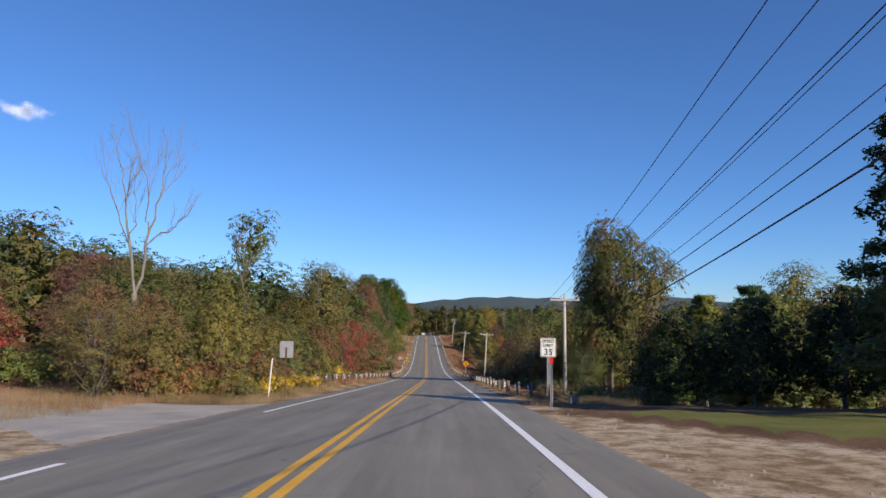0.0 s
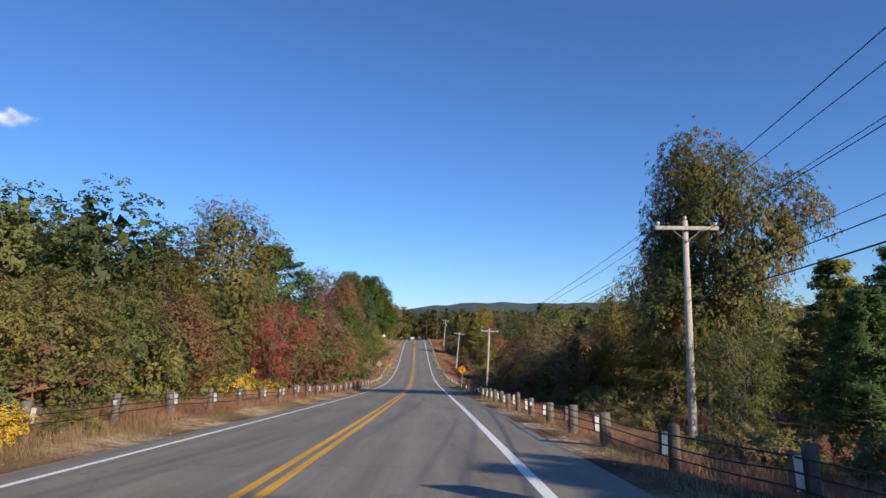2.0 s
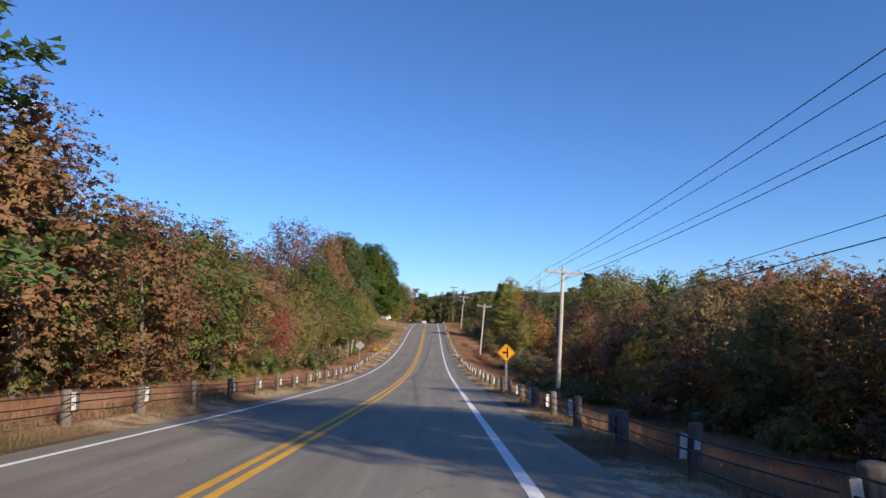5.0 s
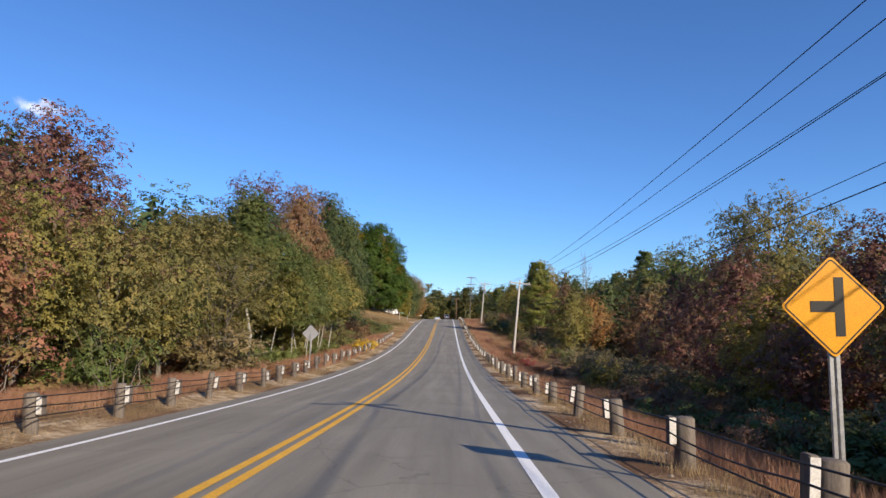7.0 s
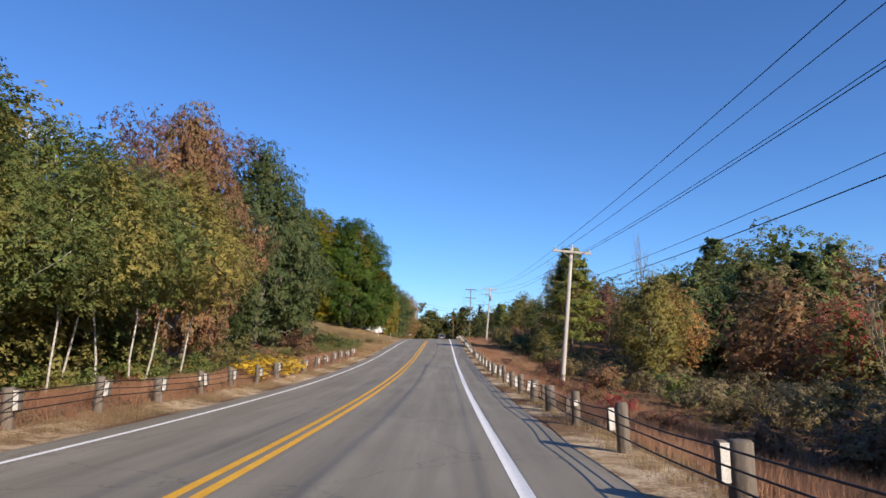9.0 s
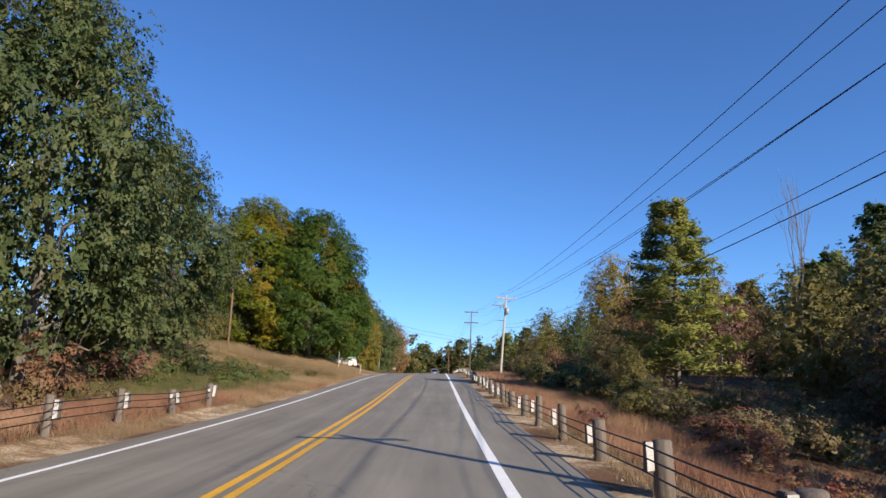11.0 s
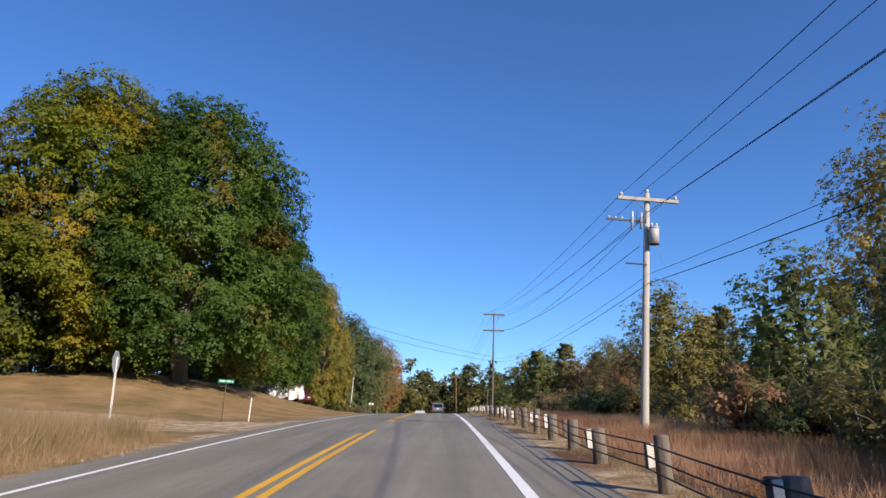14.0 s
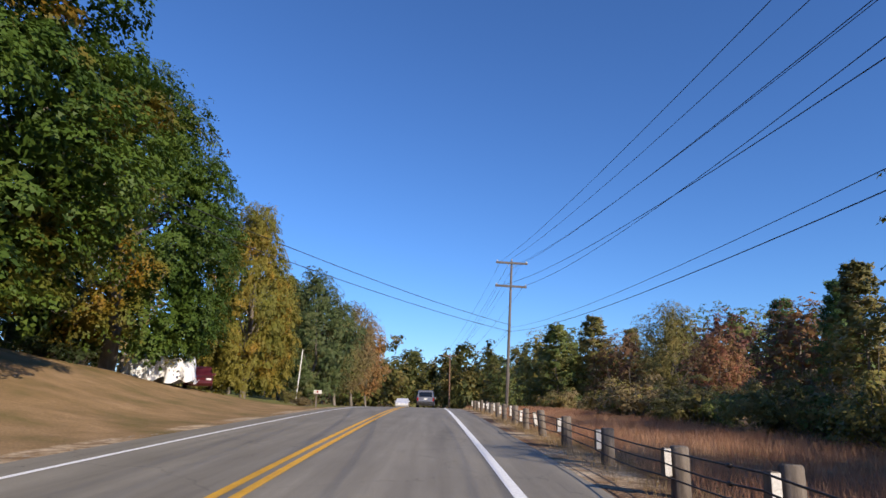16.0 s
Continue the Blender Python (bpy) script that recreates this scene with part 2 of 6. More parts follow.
TAN_GRASS = leafy("dry_tan_grass", (0.15, 0.115, 0.055), (0.29, 0.21, 0.11), (0.42, 0.32, 0.19), 0.7, 0.3)
WEED = leafy("green_weeds", (0.045, 0.06, 0.02), (0.095, 0.115, 0.036), (0.22, 0.19, 0.08), 0.6, 0.5, other=(0.26, 0.18, 0.09), share=0.3)
LINE_WHITE = plain("white_road_paint", (0.93, 0.93, 0.9), (1.0, 1.0, 0.97), 2.2, 0.7, bump=0.15, grain=40)
LINE_YELLOW = plain("yellow_road_paint", (0.8, 0.4, 0.022), (0.95, 0.52, 0.04), 2.2, 0.7, bump=0.15, grain=40)


def asphalt_material():
    m, n, l, p = material("worn_asphalt")
    uv = n.new("ShaderNodeUVMap")
    sep = n.new("ShaderNodeSeparateXYZ")
    l.new(uv.outputs["UV"], sep.inputs["Vector"])
    # polished wheel tracks in both lanes: a wave across the road
    w = n.new("ShaderNodeMath")
    w.operation = "MULTIPLY"
    l.new(sep.outputs["X"], w.inputs[0])
    w.inputs[1].default_value = 2 * math.pi / 1.75
    c = n.new("ShaderNodeMath")
    c.operation = "COSINE"
    l.new(w.outputs[0], c.inputs[0])
    long = n.new("ShaderNodeMapping")
    l.new(uv.outputs["UV"], long.inputs["Vector"])
    long.inputs["Scale"].default_value = (1.3, 0.06, 1)
    streak = noise_node(n, l, 1.6, 5, 0.65, vector=long.outputs["Vector"])
    patch = noise_node(n, l, 0.25, 4, 0.6, vector=uv.outputs["UV"])
    fine = noise_node(n, l, 55, 3, 0.75, vector=uv.outputs["UV"])
    a = n.new("ShaderNodeMath")
    a.operation = "MULTIPLY_ADD"
    l.new(c.outputs[0], a.inputs[0])
    a.inputs[1].default_value = 0.055
    l.new(streak.outputs["Fac"], a.inputs[2])
    b = n.new("ShaderNodeMath")
    b.operation = "MULTIPLY_ADD"
    l.new(patch.outputs["Fac"], b.inputs[0])
    b.inputs[1].default_value = 0.5
    l.new(a.outputs[0], b.inputs[2])
    r = ramp_node(n, ((0.5, (0.184, 0.164, 0.127)), (0.75, (0.24, 0.216, 0.169)), (1.0, (0.306, 0.276, 0.217))))
    l.new(b.outputs[0], r.inputs["Fac"])
    g = ramp_node(n, ((0.3, (0.7, 0.7, 0.7)), (0.7, (1.2, 1.2, 1.2))))
    l.new(fine.outputs["Fac"], g.inputs["Fac"])
    base = mix_node(n, l, "MULTIPLY", 1.0, r.outputs["Color"], g.outputs["Color"])
    # cracks
    vo = n.new("ShaderNodeTexVoronoi")
    vo.feature = "DISTANCE_TO_EDGE"
    vo.inputs["Scale"].default_value = 0.22
    warp = noise_node(n, l, 0.9, 4, 0.7, vector=uv.outputs["UV"])
    add = n.new("ShaderNodeMixRGB")
    add.blend_type = "ADD"
    add.inputs[0].default_value = 1.6
    l.new(uv.outputs["UV"], add.inputs[1])
    l.new(warp.outputs["Color"], add.inputs[2])
    l.new(add.outputs[0], vo.inputs["Vector"])
    cr = ramp_node(n, ((0.0, (0.35, 0.35, 0.35)), (0.0045, (1, 1, 1))))
    l.new(vo.outputs["Distance"], cr.inputs["Fac"])
    l.new(mix_node(n, l, "MULTIPLY", 0.55, base, cr.outputs["Color"]), p.inputs["Base Color"])
    p.inputs["Roughness"].default_value = 0.78
    l.new(bump_node(n, l, fine.outputs["Fac"], 0.35, 0.008).outputs["Normal"], p.inputs["Normal"])
    return m


def ground_material():
    """Earth, dry grass, lawn and gravel, told apart by where they lie beside the road (uv: metres from the road's line, metres along)."""
    m, n, l, p = material("roadside_ground")
    uv = n.new("ShaderNodeUVMap")
    big = noise_node(n, l, 0.35, 5, 0.65, vector=uv.outputs["UV"])
    fine = noise_node(n, l, 14, 5, 0.75, vector=uv.outputs["UV"])
    col = n.new("ShaderNodeVertexColor")
    col.layer_name = "cover"
    sep = n.new("ShaderNodeSeparateColor")
    l.new(col.outputs["Color"], sep.inputs["Color"])
    litter = ramp_node(n, ((0.3, (0.1, 0.06, 0.035)), (0.55, (0.2, 0.115, 0.065)), (0.75, (0.3, 0.2, 0.12))))
    l.new(big.outputs["Fac"], litter.inputs["Fac"])
    lawn = ramp_node(n, ((0.3, (0.17, 0.14, 0.055)), (0.5, (0.3, 0.2, 0.1)), (0.72, (0.43, 0.285, 0.155))))
    l.new(big.outputs["Fac"], lawn.inputs["Fac"])
    grit = ramp_node(n, ((0.3, (0.4, 0.28, 0.165)), (0.5, (0.53, 0.41, 0.27)), (0.72, (0.66, 0.54, 0.39))))
    l.new(big.outputs["Fac"], grit.inputs["Fac"])
    blotch = noise_node(n, l, 1.6, 6, 0.7, vector=uv.outputs["UV"])
    dirt = ramp_node(n, ((0.42, (0.5, 0.42, 0.34)), (0.56, (1.15, 1.15, 1.15))))
    l.new(blotch.outputs["Fac"], dirt.inputs["Fac"])
    grit_tone = mix_node(n, l, "MULTIPLY", 0.85, grit.outputs["Color"], dirt.outputs["Color"])
    green = ramp_node(n, ((0.3, (0.13, 0.14, 0.036)), (0.7, (0.25, 0.24, 0.075))))
    l.new(big.outputs["Fac"], green.inputs["Fac"])

    def edge(channel):
        a = n.new("ShaderNodeMath")
        a.operation = "MULTIPLY_ADD"
        l.new(fine.outputs["Fac"], a.inputs[0])
        a.inputs[1].default_value = 0.5
        l.new(sep.outputs[channel], a.inputs[2])
        r = n.new("ShaderNodeMapRange")
        r.inputs["From Min"].default_value, r.inputs["From Max"].default_value = 0.62, 0.86
        l.new(a.outputs[0], r.inputs["Value"])
        return r.outputs[0]

    c = mix_node(n, l, "MIX", edge("Green"), litter.outputs["Color"], lawn.outputs["Color"])
    c = mix_node(n, l, "MIX", edge("Blue"), c, green.outputs["Color"])
    c = mix_node(n, l, "MIX", edge("Red"), c, grit_tone)
    g = ramp_node(n, ((0.3, (0.6, 0.6, 0.6)), (0.7, (1.25, 1.25, 1.25))))
    l.new(fine.outputs["Fac"], g.inputs["Fac"])
    l.new(mix_node(n, l, "MULTIPLY", 1.0, c, g.outputs["Color"]), p.inputs["Base Color"])
    p.inputs["Roughness"].default_value = 0.95
    p.inputs["Specular IOR Level"].default_value = 0.1
    l.new(bump_node(n, l, fine.outputs["Fac"], 0.8, 0.05).outputs["Normal"], p.inputs["Normal"])
    return m


ASPHALT, GROUND = asphalt_material(), ground_material()
OLD_ASPHALT = plain("old_gravelly_asphalt", (0.33, 0.3, 0.255), (0.52, 0.47, 0.4), 0.5, 0.9, bump=0.5, grain=25)


# ---- mesh helpers ----
def mesh_of(name, verts, faces, mats=(), smooth=False, which=None):
    me = bpy.data.meshes.new(name)
    me.from_pydata([tuple(v) for v in verts], [], [tuple(f) for f in faces])
    for mat in mats if isinstance(mats, (list, tuple)) else (mats,):
        me.materials.append(mat)
    if smooth:
        me.shade_smooth()
    if which is not None:
        me.polygons.foreach_set("material_index", which)
    me.update()
    return me


def part(name, me, parent=None, label="", m=None):
    ob = new(name, me)
    if parent is not None:
        ob.parent = parent
    if m is not None:
        ob.matrix_basis = m
    return tagged(ob, label)


def thing(name, label, category, m=None, group="", kind=""):
    ob = new(name)
    ob.empty_display_size = 0.2
    if m is not None:
        ob.matrix_basis = m
    return tagged(ob, label, category, group, kind)


def tubes(segments, sides=6):
    """Tapered tubes: each a list of (point, radius). Returns verts and faces."""
    verts, faces = [], []
    for line in segments:
        pts = [Vector(p) for p, _ in line]
        for i, (p, r) in enumerate(line):
            way = (pts[min(i + 1, len(pts) - 1)] - pts[max(i - 1, 0)])
            way = way.normalized() if way.length > 1e-6 else Vector((0, 0, 1))
            side = way.cross(Vector((0.31, 0.95, 0.08))).normalized()
            up = way.cross(side)
            base = len(verts)
            for k in range(sides):
                a = 2 * math.pi * k / sides
                verts.append(pts[i] + (side * math.cos(a) + up * math.sin(a)) * r)
            if i:
                for k in range(sides):
                    faces.append((base - sides + k, base - sides + (k + 1) % sides, base + (k + 1) % sides, base + k))
        faces.append(tuple(range(len(verts) - sides, len(verts))))
    return verts, faces


def block(sx, sy, sz, bevel=0.0, at=(0, 0, 0), bm=None):
    own = bm is None
    bm = bmesh.new() if own else bm
    made = bmesh.ops.create_cube(bm, size=1.0)["verts"]
    bmesh.ops.scale(bm, vec=(sx, sy, sz), verts=made)
    if bevel:
        edges = list({e for v in made for e in v.link_edges})
        made = bmesh.ops.bevel(bm, geom=edges, offset=bevel, segments=2, affect="EDGES")["verts"]
    bmesh.ops.translate(bm, vec=at, verts=[v for v in made if v.is_valid])
    return bm


def finish(name, bm, mat, smooth=False):
    me = bpy.data.meshes.new(name)
    bm.to_mesh(me)
    bm.free()
    me.materials.append(mat)
    if smooth:
        me.shade_smooth()
    return me


def box_mesh(name, sx, sy, sz, mat, bevel=0.01, at=(0, 0, 0)):
    return finish(name, block(sx, sy, sz, bevel, at), mat)


def drum(name, r0, r1, h, mat, sides=14, dome=0.0, z=0.0):
    rings = [(0.0, r0), (h, r1)]
    if dome:
        rings += [(h + dome * 0.7, r1 * 0.7), (h + dome, r1 * 0.05)]
    verts = [(r * math.cos(2 * math.pi * k / sides), r * math.sin(2 * math.pi * k / sides), z + q) for q, r in rings for k in range(sides)]
    faces = [(j * sides + k, j * sides + (k + 1) % sides, (j + 1) * sides + (k + 1) % sides, (j + 1) * sides + k) for j in range(len(rings) - 1) for k in range(sides)]
    faces += [tuple(range(sides))[::-1], tuple(range((len(rings) - 1) * sides, len(rings) * sides))]
    me = mesh_of(name, verts, faces, mat)
    for f in me.polygons:
        f.use_smooth = len(f.vertices) == 4
    return me


# ---- ground, road ----
def strip(name, a, b, y0, y1, lift, mat, step=2.0, lanes=1):
    """A band of the road between two offsets from its line, uv in metres."""
    ys = np.arange(y0, y1 + step * 0.5, step)
    offs = np.linspace(a, b, lanes + 1)
    verts, uvs, faces = [], [], []
    for y in ys:
        for o in offs:
            crown = -0.012 * abs(o)
            verts.append((float(road_x(y)) + o, y, float(road_z(y)) + crown + lift))
            uvs.append((o, y))
    w = len(offs)
    for i in range(len(ys) - 1):
        for j in range(lanes):
            faces.append((i * w + j, i * w + j + 1, (i + 1) * w + j + 1, (i + 1) * w + j))
    me = mesh_of(name, verts, faces, mat, True)
    layer = me.uv_layers.new(name="UVMap")
    for loop in me.loops:
        layer.data[loop.index].uv = uvs[loop.vertex_index]
    return me


def build_ground():
    offs = np.r_[-3500, -1800, -900, -500, -300, -200, -150, -120, np.arange(-100, -40, 6), np.arange(-40, -14, 2), np.arange(-14, -4.2, 0.6), -3, 0, 3, np.arange(4.2, 16, 0.6), np.arange(16, 40, 2), np.arange(40, 101, 6), 120, 150, 200, 300, 500, 900, 1800, 3500]
    ys = np.r_[-3000, -1200, -500, -200, -100, -60, np.arange(-40, 340, 1.5), np.arange(340, 480, 6), 520, 600, 750, 1000, 1500, 2500, 4000]
    o, y = np.meshgrid(offs, ys)
    x = o + road_x(y)
    z = ground_z(x, y)
    verts = np.stack([x, y, z], -1).reshape(-1, 3)
    w = len(offs)
    i, j = np.meshgrid(np.arange(len(ys) - 1), np.arange(w - 1), indexing="ij")
    a = (i * w + j).ravel()
    faces = np.stack([a, a + 1, a + w + 1, a + w], -1)
    me = mesh_of("ground", verts.tolist(), faces.tolist(), GROUND, True)
    layer = me.uv_layers.new(name="UVMap")
    idx = np.empty(len(me.loops), int)
    me.loops.foreach_get("vertex_index", idx)
    layer.data.foreach_set("uv", np.stack([o.ravel(), y.ravel()], -1)[idx].ravel())
    # what covers the ground: red gravel, green dry grass, blue lawn
    O, Y = o.ravel(), y.ravel()
    lft, rgt = -O, O
    verge = rgt - 7.1 - 0.4 * np.clip(20 - Y, -4, 30)
    grit = (rgt > 4) * (1 - ramp(verge, -1.0, 0.1)) * (1 - ramp(Y, 19, 26)) * 0.8
    grit = np.maximum(grit, ((lft > 4) & (lft < 26)) * (ramp(Y, 249.5, 251.5) * (1 - ramp(Y, 257.5, 259.5))))
    grit = np.maximum(grit, (np.abs(O) < 6.0) * (0.5 + 0.24 * np.sin(Y * 0.8 + 1.3 * np.sin(Y * 0.27))))
    grit = np.maximum(grit, (lft > 4) * (1 - ramp(lft, 22, 28)) * ramp(Y, 2, 6) * (1 - ramp(Y, 22, 25)) * 0.9)
    lawn = (lft > 5) * ramp(Y, 200, 208) * (1 - ramp(lft, 40, 60))
    lawn = np.maximum(lawn, (rgt > 5) * ramp(Y, 262, 270) * 0.5)
    lawn = np.maximum(lawn, 0.5 * ((lft > 4.6) & (lft < 9)))
    turf = (rgt > 6) * ramp(verge, 0.0, 0.8) * (1 - ramp(Y, 19.5, 22.5)) * (1 - ramp(rgt, 36, 50))
    turf = np.maximum(turf, (lft > 5) * ramp(Y, 296, 310) * 0.6 * (1 - ramp(Y, 400, 480)))
    rgba = np.stack([grit, lawn, turf, np.ones_like(grit)], -1)
    attr = me.color_attributes.new("cover", "FLOAT_COLOR", "POINT")
    attr.data.foreach_set("color", rgba.ravel())
    return tagged(new("ground", me), "dry autumn roadside ground with leaf litter, grass and gravel", "ground", kind="structure")


build_ground()
road = tagged(new("road", strip("road", -5.15, 5.5, -60, 470, 0.0, ASPHALT, 2.0, 12)), "worn grey asphalt two-lane road with faint cracks", "road", kind="structure")
for a, b, y0, y1, mat, name, label in (
    (-3.96, -3.81, -60, 11, LINE_WHITE, "edge_line", "white painted edge line"),
    (-3.96, -3.81, 21, 470, LINE_WHITE, "edge_line", "white painted edge line"),
    (3.52, 3.71, -60, 470, LINE_WHITE, "edge_line", "white painted edge line"),
    (-0.43, -0.275, -60, 249, LINE_YELLOW, "centre_line", "yellow painted centre line"),
    (-0.135, 0.02, -60, 250, LINE_YELLOW, "centre_line", "yellow painted centre line"),
    (-0.43, -0.275, 259, 470, LINE_YELLOW, "centre_line", "yellow painted centre line"),
    (-0.135, 0.02, 258, 470, LINE_YELLOW, "centre_line", "yellow painted centre line"),
):
    part(name, strip(name, a, b, y0, y1, 0.006, mat), road, label)


def side_road():
    """The worn grey side road that meets the road from the left at the start."""
    offs = np.r_[-4.9, -5.3, -5.8, np.arange(-6.4, -34, -0.8)]
    verts, uvs, faces = [], [], []
    n = 22
    for o in offs:
        flare = 3.5 * math.exp((o + 5) / 2.2)
        near, far = 15.2 - flare + 0.06 * (-o - 5) + 0.3 * math.sin(o * 1.3), 24.6 + 0.5 * flare
        for k in range(n):
            y = near + (far - near) * k / (n - 1)
            x = float(road_x(y)) + o
            sunk = 0.07 if k in (0, n - 1) else 0.0
            z = max(float(ground_z(x, y)) + 0.022, float(road_z(y)) - 0.075) - sunk if o < -5.2 else float(road_z(y)) - 0.085
            verts.append((x, y, z))
            uvs.append((y, -o))
    for i in range(len(offs) - 1):
        for k in range(n - 1):
            a = i * n + k
            faces.append((a, a + 1, a + n + 1, a + n))
    me = mesh_of("side_road", verts, faces, OLD_ASPHALT, True)
    layer = me.uv_layers.new(name="UVMap")
    for loop in me.loops:
        layer.data[loop.index].uv = uvs[loop.vertex_index]
    return tagged(new("side_road", me), "worn pale grey side road with gravelly edges", "road", kind="structure")


side_road()


# ---- trees ----
def leaf_cards(centres, normals, size, rs, slim=0.75, outward=None):
    """One small three-cornered leaf each. Returns the corners, and the way that each leaf's light is reckoned by: mostly that of its clump."""
    n = len(centres)
    nrm = normals / np.maximum(np.linalg.norm(normals, axis=1, keepdims=True), 1e-6)
    out = nrm if outward is None else outward / np.maximum(np.linalg.norm(outward, axis=1, keepdims=True), 1e-6)
    nrm = np.where((nrm * out).sum(1, keepdims=True) < 0, -nrm, nrm)
    u = np.cross(nrm, rs.normal(size=(n, 3)))
    u /= np.maximum(np.linalg.norm(u, axis=1, keepdims=True), 1e-6)
    v = np.cross(nrm, u)
    s = (size * rs.uniform(0.7, 1.3, n))[:, None]
    k = rs.uniform(-0.3, 0.3, n)[:, None]
    tri = np.stack([centres - u * s * 0.5 - v * s * slim * 0.45, centres + u * s * 0.5 - v * s * slim * 0.35, centres + u * s * k + v * s * slim * 0.6], 1)
    soft = 0.8 * out + 0.2 * nrm
    soft /= np.maximum(np.linalg.norm(soft, axis=1, keepdims=True), 1e-6)
    return tri.reshape(-1, 3), soft


def cards_mesh(name, cards, mat, corners=3):
    points, soft = cards
    n = len(points) // corners
    me = bpy.data.meshes.new(name)
    me.vertices.add(corners * n)
    me.vertices.foreach_set("co", points.astype(np.float32).ravel())
    me.loops.add(corners * n)
    me.loops.foreach_set("vertex_index", np.arange(corners * n, dtype=np.int32))
    me.polygons.add(n)
    me.polygons.foreach_set("loop_start", np.arange(0, corners * n, corners, dtype=np.int32))
    me.materials.append(mat)
    me.update(calc_edges=True)
    if soft is not None:
        me.normals_split_custom_set(np.repeat(soft, corners, axis=0).astype(np.float32))
    return me


def unit(v):
    return v / np.maximum(np.linalg.norm(v, axis=-1, keepdims=True), 1e-6)


def spray_cards(rs, c, rc, away, leaves, size, flat=0.7, core=0.14, heart=2.0, sprigs=0.12, front=0.9, per=12, reach=1.75, arch=0.5):
    """Leaves in small arched sprays, laid like shingles over clumps (centres, radii, the way out of the crown): light falls on the sprays' backs and leaves their undersides dark. Larger leaves within close the crown."""
    k = len(c)
    weight = rc**2 / (rc**2).sum()
    inside = int(leaves * core)
    n = max(1, (leaves - inside) // per)
    pick = rs.choice(k, n, p=weight)
    d = unit(rs.normal(size=(n, 3)))
    d[:, 2] = np.where((d[:, 2] < -0.1) & (rs.random(n) < 0.75), -d[:, 2], d[:, 2])
    a = away[pick]
    back = (d * a).sum(1)
    d = np.where(((back < -0.15) & (rs.random(n) < front))[:, None], d - 2 * back[:, None] * a, d)
    shell = np.where(rs.random(n) < sprigs, rs.uniform(1.05, 1.4, n), np.where(rs.random(n) < 0.22, rs.uniform(0.4, 0.72, n), rs.uniform(0.74, 1.05, n)))
    home = c[pick] + d * (rc[pick] * shell)[:, None] * np.array([1, 1, flat])
    face = unit(0.55 * d + 0.25 * a + np.array([0, 0, 0.6]) + rs.normal(scale=0.22, size=(n, 3)))
    u = unit(np.cross(face, rs.normal(size=(n, 3))))
    v = np.cross(face, u)
    big = rs.uniform(0.7, 1.35, n)
    row = np.repeat(np.arange(n), per)
    m = len(row)
    ang = rs.uniform(0, 2 * math.pi, m)
    q = np.sqrt(rs.random(m))
    rim = u[row] * np.cos(ang)[:, None] + v[row] * np.sin(ang)[:, None]
    span = (q * reach * size * big[row])[:, None]
    p = home[row] + rim * span - face[row] * span * q[:, None] * arch + rs.normal(scale=0.22 * size, size=(m, 3))
    lie = face[row] + 0.5 * rim * q[:, None] + rs.normal(scale=0.3, size=(m, 3))
    shade = face[row] * 0.75 + rim * (0.4 * q)[:, None] + d[row] * 0.25
    hub = rs.choice(k, inside, p=weight)
    deep = c[hub] - away[hub] * (0.75 * rc[hub])[:, None] + rs.normal(scale=0.25, size=(inside, 3)) * rc[hub][:, None]
    points = np.concatenate([p, deep])
    lies = np.concatenate([lie, unit(rs.normal(size=(inside, 3))) + away[hub] * 0.6])
    shades = np.concatenate([shade, away[hub] + np.array([0, 0, 0.2])])
    sizes = size * np.concatenate([np.ones(m), np.full(inside, heart)])
    return leaf_cards(points, lies, sizes, rs, 0.85, shades)


def lobed(rs, lobes, leaves, size, flat=0.72, core=0.14, sprigs=0.16, wrap=0.6, heart=1.9):
    """Sprays of leaves over lobes (centre, radius)."""
    c, r = np.array([q for q, _ in lobes]), np.array([q for _, q in lobes])
    away = unit(c - c.mean(0) + np.array([0, 0, 0.3]))
    return spray_cards(rs, c, r, away, leaves, size, flat, core, heart, sprigs, wrap)


def crooked(rs, a, b, r0, r1, n=4, wobble=0.08):
    a, b = np.array(a, float), np.array(b, float)
    d = np.linalg.norm(b - a)
    return [(tuple(a + (b - a) * t + (rs.normal(size=3) * wobble * d * math.sin(math.pi * t) if 0 < t < 1 else 0)), r0 + (r1 - r0) * t) for t in np.linspace(0, 1, n)]


